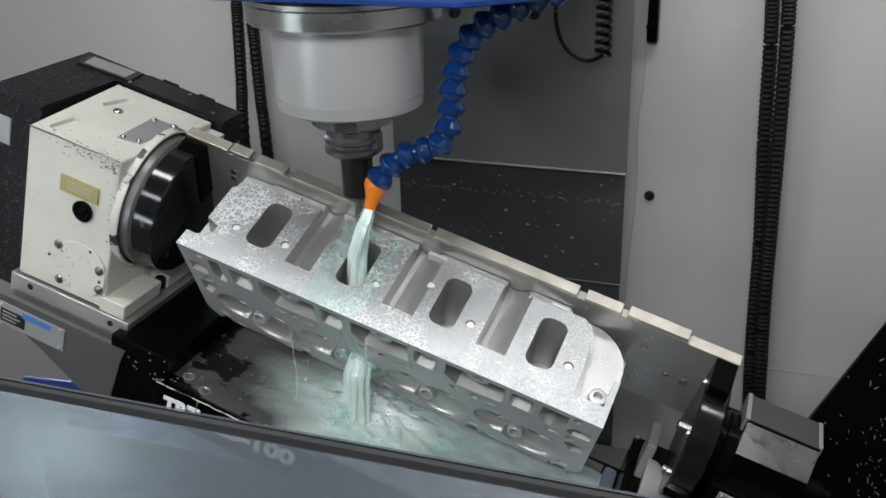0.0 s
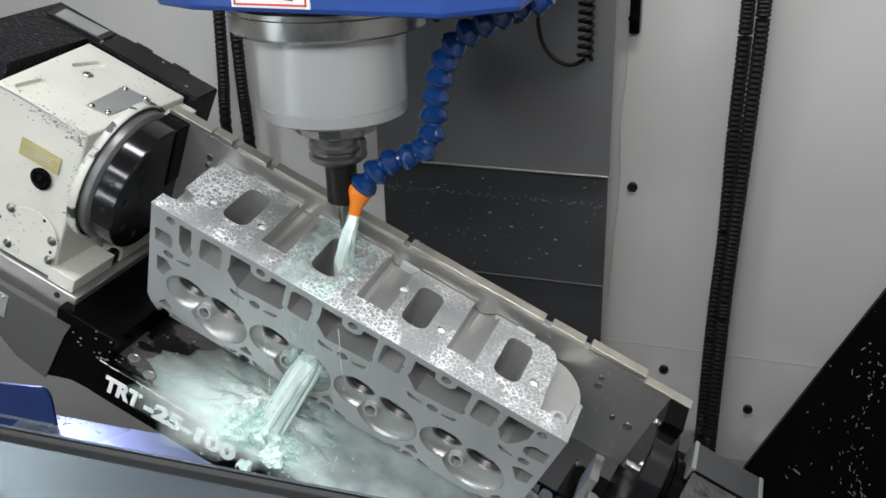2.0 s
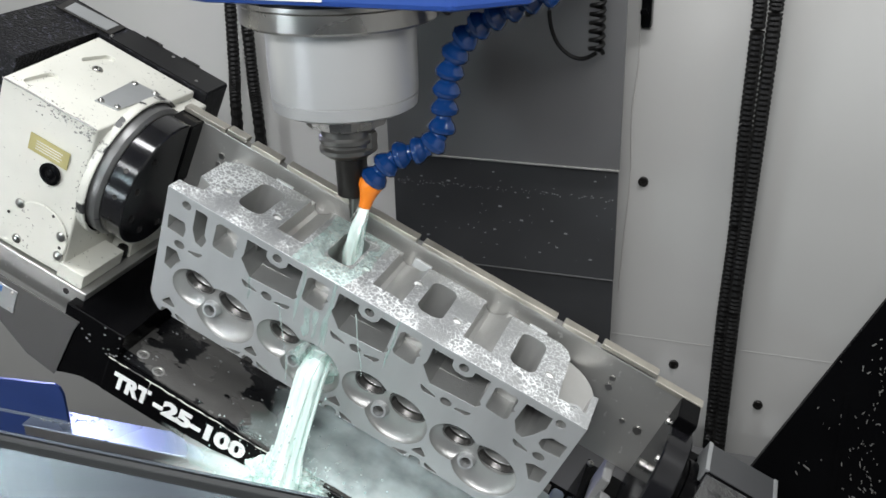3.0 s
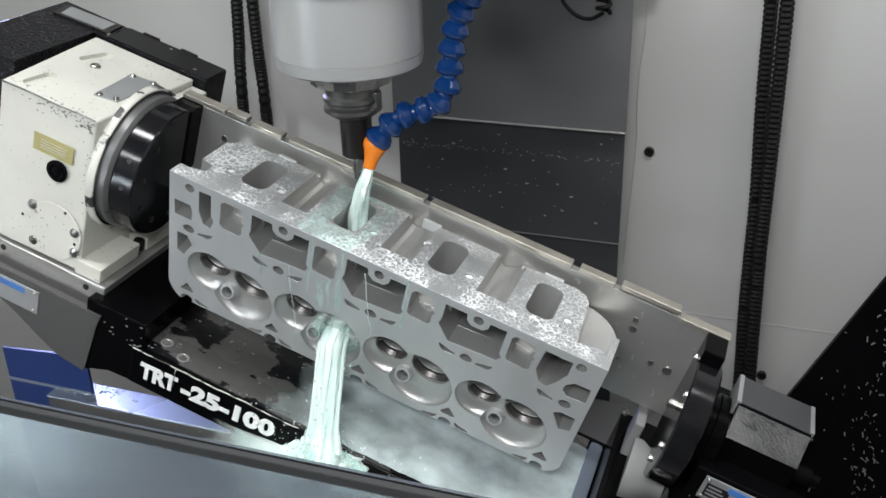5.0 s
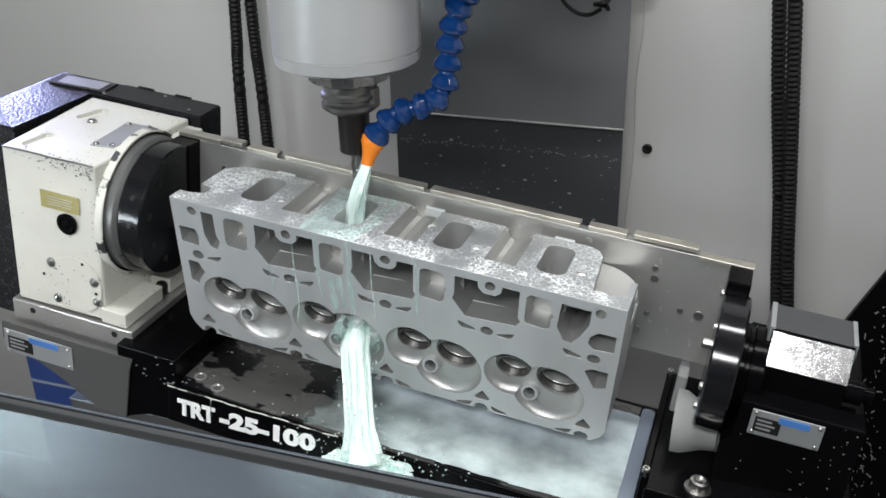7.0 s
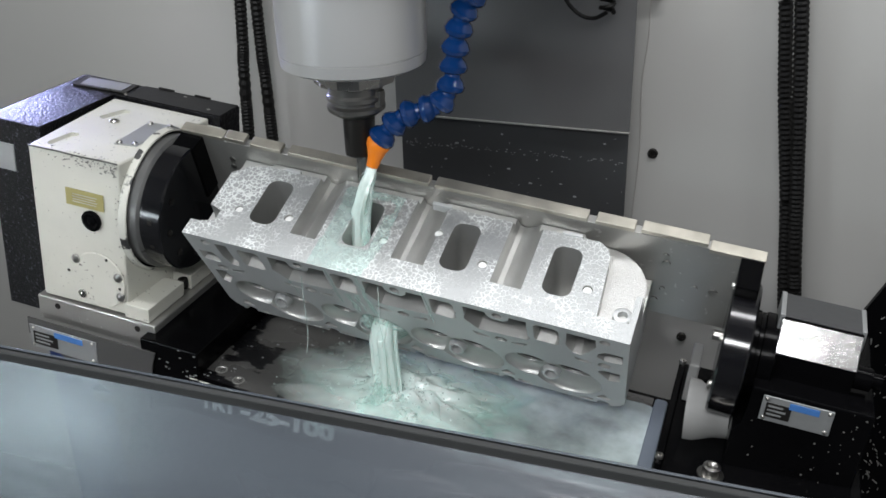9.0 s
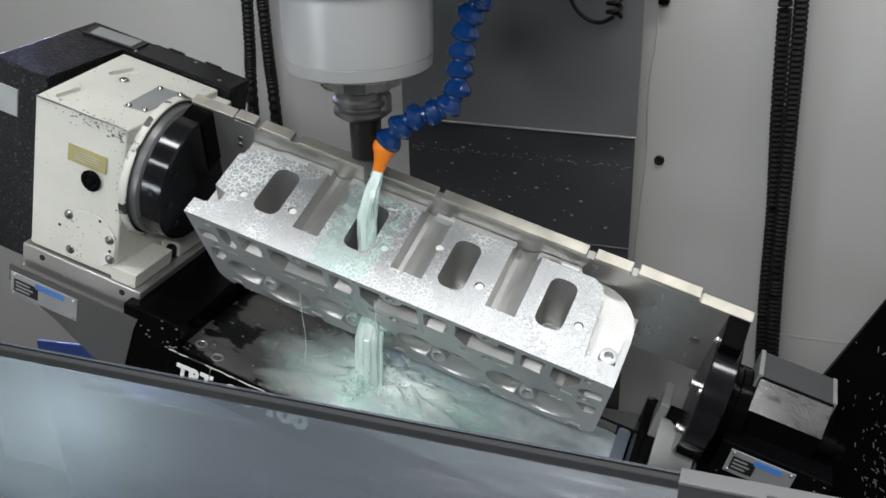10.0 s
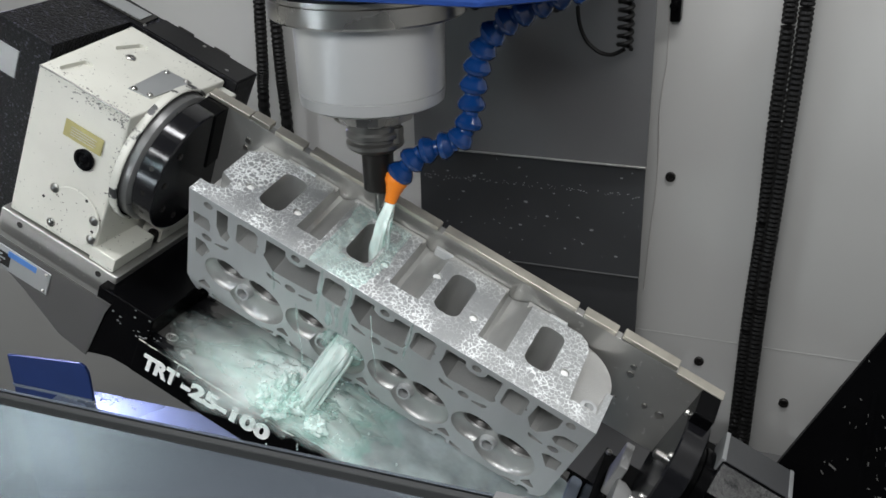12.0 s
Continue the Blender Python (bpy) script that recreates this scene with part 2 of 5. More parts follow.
def box(x0, x1, y0, y1, z0, z1, bevel=0.0, bm=None, seg=2):
    bm = bm or bmesh.new()
    made = bmesh.ops.create_cube(bm, size=1, matrix=Matrix.Translation(((x0 + x1) / 2, (y0 + y1) / 2, (z0 + z1) / 2)) @ Matrix.Diagonal((x1 - x0, y1 - y0, z1 - z0, 1)))
    if bevel:
        edges = {e for v in made["verts"] for e in v.link_edges}
        bmesh.ops.bevel(bm, geom=list(edges), offset=bevel, segments=seg, affect="EDGES", profile=0.5)
    return bm


def prism(pts, place, d0, d1, bm=None, taper=1.0, bevel=0.0):
    """A prism over a flat outline: place(u, v, w) puts its points, w runs from d0 to d1; the far end shrinks by taper."""
    bm = bm or bmesh.new()
    cu, cv = sum(p[0] for p in pts) / len(pts), sum(p[1] for p in pts) / len(pts)
    a = [bm.verts.new(place(u, v, d0)) for u, v in pts]
    b = [bm.verts.new(place(cu + (u - cu) * taper, cv + (v - cv) * taper, d1)) for u, v in pts]
    n = len(pts)
    faces = [bm.faces.new(a[::-1]), bm.faces.new(b)]
    for i in range(n):
        faces.append(bm.faces.new((a[i], a[(i + 1) % n], b[(i + 1) % n], b[i])))
    if bevel:
        bmesh.ops.bevel(bm, geom=list({e for f in faces for e in f.edges}), offset=bevel, segments=2, affect="EDGES", profile=0.5)
    return bm


def lathe(rings, start, along, bm=None, seg=40):
    """A turned shape: rings of (distance, radius) along a line from start."""
    bm = bm or bmesh.new()
    turn = Vector(along).to_track_quat("Z", "Y").to_matrix()
    start = Vector(start)
    loops = []
    for d, r in rings:
        loops.append([bm.verts.new(start + turn @ Vector((r * math.cos(2 * math.pi * k / seg), r * math.sin(2 * math.pi * k / seg), d))) for k in range(seg)])
    for p, q in zip(loops, loops[1:]):
        for k in range(seg):
            bm.faces.new((p[k], p[(k + 1) % seg], q[(k + 1) % seg], q[k]))
    bm.faces.new(loops[0][::-1])
    bm.faces.new(loops[-1])
    return bm


def tube(points, r, bm=None, seg=12, ribs=0.0, pitch=0.008):
    """A hose through points; ribs raise rings along it."""
    bm = bm or bmesh.new()
    pts = [Vector(p) for p in points]
    fine = []
    for i in range(len(pts) - 1):
        p0, p1, p2, p3 = pts[max(i - 1, 0)], pts[i], pts[i + 1], pts[min(i + 2, len(pts) - 1)]
        n = max(2, int((p2 - p1).length / (pitch / 2)) if ribs else 8)
        for k in range(n):
            s = k / n
            fine.append(0.5 * (2 * p1 + (p2 - p0) * s + (2 * p0 - 5 * p1 + 4 * p2 - p3) * s * s + (3 * p1 - p0 - 3 * p2 + p3) * s ** 3))
    fine.append(pts[-1])
    loops = []
    for i, c in enumerate(fine):
        d = (fine[min(i + 1, len(fine) - 1)] - fine[max(i - 1, 0)]).normalized()
        turn = d.to_track_quat("Z", "Y").to_matrix()
        rr = r + (ribs if i % 2 else 0)
        loops.append([bm.verts.new(c + turn @ Vector((rr * math.cos(2 * math.pi * k / seg), rr * math.sin(2 * math.pi * k / seg), 0))) for k in range(seg)])
    for p, q in zip(loops, loops[1:]):
        for k in range(seg):
            bm.faces.new((p[k], p[(k + 1) % seg], q[(k + 1) % seg], q[k]))
    bm.faces.new(loops[0][::-1])
    bm.faces.new(loops[-1])
    return bm


def rounded(x0, x1, y0, y1, r, n=4):
    out = []
    for cx, cy, a in ((x1 - r, y1 - r, 0), (x0 + r, y1 - r, 90), (x0 + r, y0 + r, 180), (x1 - r, y0 + r, 270)):
        for k in range(n + 1):
            t = radians(a + 90 * k / n)
            out.append((cx + r * math.cos(t), cy + r * math.sin(t)))
    return out


def ring2d(u, v, r, n=20, ry=None):
    return [(u + r * math.cos(2 * math.pi * k / n), v + (ry or r) * math.sin(2 * math.pi * k / n)) for k in range(n)]


def carve(body, cutters):
    """Take cutters out of a bmesh; returns a new bmesh."""
    def temp(bm):
        bmesh.ops.recalc_face_normals(bm, faces=bm.faces)
        me = bpy.data.meshes.new("temp")
        bm.to_mesh(me)
        bm.free()
        return new("temp", me)
    a = temp(body)
    for bm in cutters:
        b = temp(bm)
        mod = a.modifiers.new("cut", "BOOLEAN")
        mod.object, mod.operation, mod.solver, mod.use_self = b, "DIFFERENCE", "EXACT", True
        me = bpy.data.meshes.new_from_object(a.evaluated_get(bpy.context.evaluated_depsgraph_get()))
        a.modifiers.clear()
        a.data = me
        bpy.data.objects.remove(b)
    out = bmesh.new()
    out.from_mesh(a.data)
    bpy.data.objects.remove(a)
    return out


def flat(u, v, w):
    return (u, v, w)


def bolt_head(place, along, r, h, socket=True):
    bm = lathe([(0, r), (h * 0.75, r), (h, r * 0.85), (h, r * 0.5), (h * 0.45, r * 0.45)] if socket else [(0, r), (h * 0.5, r * 0.9), (h, r * 0.4)], place, along, seg=14)
    return bm


# ---- the enclosure ----
def enclosure():
    back = part("wall_back", box(-1.3, 0.95, 0.5, 0.53, 0.2, 2.4), WALLPAINT)
    tagged(back, "light grey painted steel enclosure wall with chips", "wall", kind="structure")
    part("sealant", tube([(0.155, 0.499, 1.36), (0.158, 0.499, 1.28), (0.152, 0.499, 1.2), (0.155, 0.499, 1.1), (0.150, 0.499, 1.0), (0.146, 0.499, 0.9)], 0.0012, seg=6), PUTTY, back)
    part("fold", box(0.125, 0.95, 0.4992, 0.5, 0.824, 0.8255), WALLPAINT, back)
    for x, z in ((0.175, 1.094), (0.242, 0.783), (0.379, 0.731)):
        part("bolt", bolt_head((x, 0.5, z), (0, -1, 0), 0.0078, 0.005), DARKSTEEL, back, smooth=True)
    tagged(part("wall_left", box(-1.33, -1.3, -1.4, 0.53, 0.2, 2.4), WALLPAINT), "light grey painted steel side wall", "wall", kind="structure")
    tagged(part("wall_right", box(0.95, 0.98, -1.4, 0.53, 0.2, 2.4), WALLPAINT), "light grey painted steel side wall", "wall", kind="structure")
    tagged(part("ceiling", box(-1.3, 0.95, -0.6, 0.53, 2.4, 2.43), WALLPAINT), "light grey steel machine roof", "ceiling", kind="structure")
    tagged(part("floor", box(-1.33, 0.98, -1.4, 0.53, 0.17, 0.2), COVERTOP), "grey steel chip pan floor of the machine", "floor", kind="structure")


def hanging_hose(pts, y, label):
    ob = part("conduit_hose", tube([(x, y, z) for x, z in pts], 0.0088, ribs=0.0018, pitch=0.0075, seg=10), RUBBER)
    return tagged(ob, label, "hose", "conduit hoses on the back wall")


# ---- the spindle ----
def spindle():
    X, Y = -0.106, 0.05
    root = thing("milling_spindle", "silver milling spindle with steel nose and black tool holder", "spindle")
    part("flange", lathe([(0, 0.106), (0.003, 0.1095), (0.021, 0.1095), (0.022, 0.108), (0.023, 0.1105), (0.028, 0.1105), (0.029, 0.09), (0.06, 0.09)], (X, Y, 1.4115), (0, 0, 1), seg=72), STEEL, root, "polished steel flange", True)
    part("body", lathe([(0, 0.074), (0.004, 0.0815), (0.0165, 0.083), (0.017, 0.0815), (0.018, 0.0815), (0.0185, 0.083), (0.09, 0.0835), (0.1, 0.0835)], (X, Y, 1.3115), (0, 0, 1), seg=72), SPINDLE, root, "silver painted spindle body", True)
    part("nose_ring", lathe([(0, 0.040), (0.003, 0.0465), (0.012, 0.0475), (0.023, 0.0475)], (X, Y, 1.2905), (0, 0, 1), seg=12), STEEL, root)
    holder = part("tool_holder", lathe([(-0.004, 0.024), (0, 0.030), (0.003, 0.0335), (0.0075, 0.0335), (0.010, 0.0295), (0.013, 0.0295), (0.0155, 0.0335), (0.020, 0.0335), (0.023, 0.031), (0.034, 0.031)], (X, Y, 1.2575), (0, 0, 1), seg=48), TOOL, root, "", True)
    part("drive_key", box(X + 0.024, X + 0.0345, Y - 0.010, Y + 0.004, 1.266, 1.284, 0.001), TOOL, holder)
    part("collet_nut", lathe([(0, 0.0160), (0.002, 0.0182), (0.045, 0.0186), (0.052, 0.018)], (X + 0.002, Y, 1.2045), (0, 0, 1), seg=20), DARKSTEEL, root, "black collet nut", True)
    part("cutter", lathe([(0, 0.0058), (0.001, 0.0064), (0.035, 0.0064)], (X + 0.003, Y, 1.172), (0, 0, 1), seg=20), TOOL, root, "grey carbide end mill", True)
    for k in range(3):
        part("flute", tube([(X + 0.003 + 0.0067 * math.cos(2.1 * k + a), Y + 0.0067 * math.sin(2.1 * k + a), 1.1725 + 0.022 * a / 2) for a in (0, 0.5, 1, 1.5, 2)], 0.0011, seg=6), STEEL, root)
    plan = [(-0.252, -0.055), (-0.2, -0.075), (0.065, -0.075), (0.128, -0.02), (0.128, 0.32), (-0.252, 0.32)]
    head = part("head_casting", prism(plan, flat, 1.4445, 1.62, bevel=0.006), BLUEPAINT, root, "blue painted spindle head casting")
    sign = part("warning_sign", box(-0.150, -0.066, -0.0775, -0.0745, 1.4505, 1.51), WHITE, head, "white warning sign with a red border")
    for x0, x1, z0, z1 in ((-0.147, -0.069, 1.453, 1.4548), (-0.147, -0.1452, 1.453, 1.508), (-0.0708, -0.069, 1.453, 1.508)):
        part("border", box(x0, x1, -0.0785, -0.0773, z0, z1), RED, sign)
    part("pictogram", prism([(-0.113, 1.4615), (-0.083, 1.458), (-0.08, 1.466), (-0.095, 1.48), (-0.12, 1.48)], lambda u, v, w: (u, w, v), -0.0785, -0.0773), DARKSTEEL, sign, "black pictogram")
    # the spindle stands over the rear edge of the ports
    near = Matrix.Translation(EYE) @ Matrix.Scale(0.945, 4) @ Matrix.Translation(-Vector(EYE))
    for ob in root.children_recursive:
        ob.data.transform(near)
    return root


BEADS = [(-0.083, 1.221), (-0.07, 1.237), (-0.058, 1.250), (-0.044, 1.2605), (-0.028, 1.264), (-0.013, 1.2655), (0.000, 1.276), (0.008, 1.291), (0.0105, 1.309), (0.012, 1.327), (0.0155, 1.345), (0.019, 1.363), (0.025, 1.382), (0.037, 1.398), (0.054, 1.411), (0.071, 1.421), (0.088, 1.428), (0.105, 1.437), (0.122, 1.444), (0.14, 1.449)]


def coolant_hose():
    root = thing("coolant_hose", "blue segmented coolant hose with an orange nozzle", "hose")
    way = []
    for k, (x, z) in enumerate(BEADS):
        near = 0.93 + 0.03 * min(1, k / 9)
        way.append(Vector(EYE) + (Vector((x + 0.002 - 0.001 * min(1, k / 6), 0.05, z)) - Vector(EYE)) * near)
    run = [0.0]
    for a, b in zip(way, way[1:]):
        run.append(run[-1] + (b - a).length)
    pts = [Vector([float(np.interp(run[-1] * k / 16, run, [p[c] for p in way])) for c in range(3)]) for k in range(17)]
    for a, b in zip(pts, pts[1:]):
        d = b - a
        L = d.length
        part("bead", lathe([(-0.001, 0.0085), (L * 0.04, 0.0108), (L * 0.06, 0.0132), (L * 0.16, 0.0150), (L * 0.36, 0.0156), (L * 0.40, 0.0147), (L * 0.60, 0.0132), (L * 0.76, 0.0104), (L * 0.82, 0.0090), (L * 1.06, 0.0085)], a, d, seg=20), BLUEPLASTIC, root, "", True)
    part("nozzle", lathe([(-0.003, 0.0112), (0.0, 0.0132), (0.006, 0.0130), (0.010, 0.0110), (0.020, 0.0078), (0.030, 0.0066), (0.0305, 0.0050), (0.02, 0.004)], (-0.0500, -0.0175, 1.2490), (-0.29, -0.15, -1), seg=24), ORANGE, root, "orange coolant nozzle", True)
    return root


# ---- the cylinder head ----
SLANT = math.atan(0.217)
PITCH = 0.1118
BOSS = [0.199 - PITCH * k for k in range(5)]


def on_deck(u, v, w):
    return (u, -0.077 + v * math.sin(SLANT) + w * math.cos(SLANT), 0.069 - v * math.cos(SLANT) + w * math.sin(SLANT))


def chamber_outline(b, grow=0.0):
    pts = []
    for k in range(40):
        t = 2 * math.pi * k / 40
        far = 0
        for cu, cv, r in ((-0.0225, -0.007, 0.0275), (0.0205, 0.0065, 0.0372)):
            # reach of a ray from the middle to each circle
            du, dv = math.cos(t), math.sin(t)
            m = du * cu + dv * cv
            q = m * m - (cu * cu + cv * cv) + (r + grow) ** 2
            if q > 0:
                far = max(far, m + math.sqrt(q))
        pts.append((b + 0.051 + far * math.cos(t), 0.133 + far * math.sin(t)))
    return pts


def tri(u, v, s, flip=1):
    return [(u - 0.009 * s * flip, v - 0.004 * s), (u + 0.008 * s * flip, v + 0.001), (u + 0.009 * s * flip, v + 0.0035), (u - 0.004 * s * flip, v + 0.004 * s), (u - 0.008 * s * flip, v)]


def cylinder_head():
    place = lambda u, v, w: (w, u, v)
    profile = [(-0.077, 0.069), (0.041, 0.069), (0.043, 0.061), (0.0535, 0.061), (0.0535, -0.075), (0.03, -0.115), on_deck(0, 0.19, 0)[1:]]
    body = prism(profile, place, -0.273, 0.2235)
    top = lambda u, v, w: (u, v, 0.069 - w)
    c1, c2, c3, c7 = bmesh.new(), bmesh.new(), bmesh.new(), bmesh.new()
    # intake ports, threaded holes and dowel holes in the port face
    for k in range(4):
        x = -0.1965 + 0.1113 * k
        prism(rounded(x - 0.0155, x + 0.0155, -0.041, 0.025, 0.011), top, -0.01, 0.085, c1, 0.86)
        prism(ring2d(-0.1677 + PITCH * k, -0.0236, 0.0052, 14), top, -0.01, 0.02, c1)
    for x, y in ((-0.2275, -0.0275), (-0.0025, 0.0038)):
        prism(ring2d(x, y, 0.0048, 14), top, -0.01, 0.02, c1)
    # valleys between the ports: a deep trough beside a higher shelf
    for x0, x1 in ((-0.1575, -0.130), (-0.0395, -0.006), (0.070, 0.1005)):
        xm = x0 + 0.6 * (x1 - x0)
        prism([(x0, 0.079), (x1 + 0.004, 0.079), (x1 + 0.003, 0.069), (x1 - 0.001, 0.063), (x1 - 0.007, 0.056), (xm - 0.003, 0.0515), (x0 + 0.009, 0.050), (x0 + 0.004, 0.052), (x0 + 0.001, 0.058), (x0, 0.069)], lambda u, v, w: (u, w, v), -0.0435, 0.08, c2)
    # open ends
    prism([(0.1845, -0.053), (0.2165, -0.053), (0.2165, -0.018), (0.25, -0.012), (0.25, 0.08), (0.13, 0.08), (0.150, 0.046), (0.166, 0.040), (0.175, 0.034), (0.180, 0.024)], top, -0.01, 0.022, c2)
    prism([(-0.29, -0.056), (-0.262, -0.056), (-0.246, -0.05), (-0.246, -0.036), (-0.262, -0.030), (-0.262, 0.08), (-0.29, 0.08)], top, -0.01, 0.03, c2)
    prism([(-0.263, 0.020), (-0.245, 0.036), (-0.225, 0.0405), (-0.225, 0.08), (-0.29, 0.08), (-0.29, 0.02)], top, -0.01, 0.012, c7)
    prism([(0.2235 - 0.052 + 0.052 * math.cos(radians(a)), 0.002 + 0.0515 * math.sin(radians(a))) for a in range(0, 91, 10)] + [(0.16, 0.09), (0.26, 0.09), (0.26, 0.002)], top, -0.01, 0.06, c7)
    prism([(-0.29, 0.16), (-0.273, 0.168), (-0.268, 0.180), (-0.258, 0.191), (-0.258, 0.25), (-0.29, 0.25)], on_deck, -0.05, 0.2, c7)
    prism([(0.25, 0.16), (0.2235, 0.172), (0.219, 0.182), (0.209, 0.191), (0.209, 0.25), (0.25, 0.25)], on_deck, -0.05, 0.2, c7)
    # pockets of the deck
    for b in BOSS[1:4]:
        prism([(b - 0.037, 0.010), (b - 0.013, 0.010), (b - 0.012, 0.018), (b - 0.006, 0.0235), (b + 0.006, 0.0235), (b + 0.012, 0.018), (b + 0.013, 0.010), (b + 0.031, 0.010), (b + 0.031, 0.044), (b + 0.034, 0.049), (b + 0.030, 0.056), (b - 0.024, 0.060), (b - 0.034, 0.047), (b - 0.039, 0.040), (b - 0.037, 0.033)], on_deck, -0.01, 0.025, c3, 0.97)
    c8 = bmesh.new()
    inward = lambda u, v, w: Vector(on_deck(u, v, 0)) + Vector((0, w, 0))
    for b in BOSS[1:4]:
        prism([(b - 0.035, 0.026), (b - 0.012, 0.0262), (b, 0.027), (b + 0.012, 0.0262), (b + 0.0295, 0.026), (b + 0.0295, 0.050), (b - 0.024, 0.053), (b - 0.034, 0.042)], inward, 0.018, 0.088, c8, 0.97)
    for pts in ([(0.161, 0.030), (0.187, 0.030), (0.181, 0.046), (0.174, 0.055), (0.166, 0.054), (0.160, 0.042)], [(-0.235, 0.030), (-0.223, 0.030), (-0.222, 0.050), (-0.229, 0.054), (-0.235, 0.04)]):
        prism(pts, inward, 0.015, 0.085, c8)
    for b in BOSS[1:]:
        prism([(b + 0.037, 0.014), (b + 0.041, 0.010), (b + 0.0605, 0.010), (b + 0.0645, 0.014), (b + 0.0645, 0.028), (b + 0.0675, 0.031), (b + 0.0645, 0.034), (b + 0.0645, 0.047), (b + 0.060, 0.0505), (b + 0.040, 0.049), (b + 0.037, 0.045)], on_deck, -0.01, 0.024, c3, 0.86)
    prism([(0.160, 0.011), (0.190, 0.011), (0.190, 0.030), (0.182, 0.048), (0.174, 0.060), (0.166, 0.058), (0.158, 0.042)], on_deck, -0.01, 0.026, c3, 0.95)
    prism([(-0.237, 0.010), (-0.2225, 0.010), (-0.2215, 0.038), (-0.218, 0.046), (-0.222, 0.058), (-0.230, 0.056), (-0.2365, 0.04)], on_deck, -0.01, 0.026, c3, 0.95)
    for pts in ([(-0.267, 0.037), (-0.247, 0.037), (-0.244, 0.046), (-0.245, 0.059), (-0.266, 0.058)], [(0.192, 0.045), (0.2, 0.037), (0.2177, 0.037), (0.2177, 0.058), (0.198, 0.060), (0.191, 0.054)],
                [(-0.2625, 0.084), (-0.25, 0.084), (-0.243, 0.096), (-0.251, 0.110), (-0.253, 0.116), (-0.262, 0.112)], [(0.192, 0.092), (0.199, 0.087), (0.2158, 0.087), (0.2158, 0.109), (0.204, 0.113)]):
        prism(pts, on_deck, -0.01, 0.040, c3, 0.93)
    for b in BOSS:
        prism(ring2d(b, 0.0125, 0.0055, 14), on_deck, -0.01, 0.03, c3)
        prism(ring2d(b, 0.0725, 0.0068, 14, 0.0055), on_deck, -0.01, 0.03, c3)
        prism(ring2d(b, 0.187, 0.0078, 14, 0.006), on_deck, -0.01, 0.03, c3)
        if b > -0.2:
            prism(tri(b - 0.022, 0.072, 1.1), on_deck, -0.01, 0.02, c3)
            prism(tri(b - 0.020, 0.1855, 1.0, -1), on_deck, -0.01, 0.02, c3)
        if b < 0.19:
            prism(tri(b + 0.020, 0.072, 1.0, -1), on_deck, -0.01, 0.02, c3)
            prism(tri(b + 0.020, 0.1850, 1.0), on_deck, -0.01, 0.02, c3)
        prism([(b - 0.008, 0.171), (b, 0.161), (b + 0.009, 0.171), (b + 0.007, 0.174), (b - 0.007, 0.174)], on_deck, -0.01, 0.02, c3)
    c4, c5, c6 = bmesh.new(), bmesh.new(), bmesh.new()
    # combustion chambers: rounded bowls in three steps
    for b in BOSS[1:]:
        outline = chamber_outline(b, 0.0012)
        cu, cv = b + 0.053, 0.136
        rows = []
        for w, s in [(-0.004, 1.0)] + [(0.0120 * math.sin(radians(a)), 0.5 + 0.5 * math.cos(radians(a))) for a in range(4, 91, 9)]:
            rows.append([c4.verts.new(on_deck(cu + (u - cu) * s, cv - 0.006 * (1 - s) * 3 + (v - cv) * s, w)) for u, v in outline])
        for p, q in zip(rows, rows[1:]):
            for i in range(len(p)):
                c4.faces.new((p[i], p[(i + 1) % len(p)], q[(i + 1) % len(p)], q[i]))
        c4.faces.new(rows[0][::-1])
        c4.faces.new(rows[-1])
    lean = Vector(on_deck(0, -0.26, 1)) - Vector(on_deck(0, 0, 0))
    valves = [(b + du, dv, r) for b in BOSS[1:] for du, dv, r in ((0.029, 0.1235, 0.0190), (0.078, 0.1265, 0.0235))]
    for u, v, r in valves:
        lathe([(0.002, r), (0.0130, r), (0.0145, r - 0.0012), (0.0185, r - 0.004), (0.066, r - 0.007)], on_deck(u, v, 0.0), lean, c5, 30)
    for b in BOSS[1:]:
        lathe([(0, 0.0060), (0.05, 0.0060)], on_deck(b + 0.0505, 0.147, 0.0), Vector(on_deck(0, 0.35, 1)) - Vector(on_deck(0, 0, 0)), c6, 18)
    bm = carve(body, [c1, c2, c7, c3, c8, c4, c5, c6])
    deck_n = Vector((0, -math.cos(SLANT), -math.sin(SLANT)))
    deck_p = Vector(on_deck(0, 0, 0))
    for f in bm.faces:
        c = f.calc_center_median()
        f.material_index = 1
        if abs(c.z - 0.069) < 2e-4:
            f.material_index = 2
        elif abs((c - deck_p).dot(deck_n)) < 2e-4 or c.x > 0.2233 or c.x < -0.2728:
            f.material_index = 0
    bmesh.ops.bevel(bm, geom=[e for e in bm.edges if len(e.link_faces) == 2 and e.calc_face_angle(0) > radians(35) and min(f.material_index for f in e.link_faces) != 1 or (len(e.link_faces) == 2 and e.calc_face_angle(0) > radians(35) and any(f.material_index != 1 for f in e.link_faces))], offset=0.0006, segments=1, affect="EDGES", clamp_overlap=True)
    ob = part("cylinder_head", bm, [CAST, ROUGHCAST, FOAM], smooth=True, crease=24)
    for u, v, r in valves:
        ring = bmesh.new()
        lathe([(0.0092, r - 0.0004), (0.0092, r - 0.0028), (0.0145, r - 0.0048), (0.0175, r - 0.0036)], on_deck(u, v, 0.0), lean, ring, 30)
        bmesh.ops.delete(ring, geom=[f for f in ring.faces if len(f.verts) > 4], context="FACES")
        part("valve_seat", ring, SEAT, ob, "dull machined steel valve seat", True)
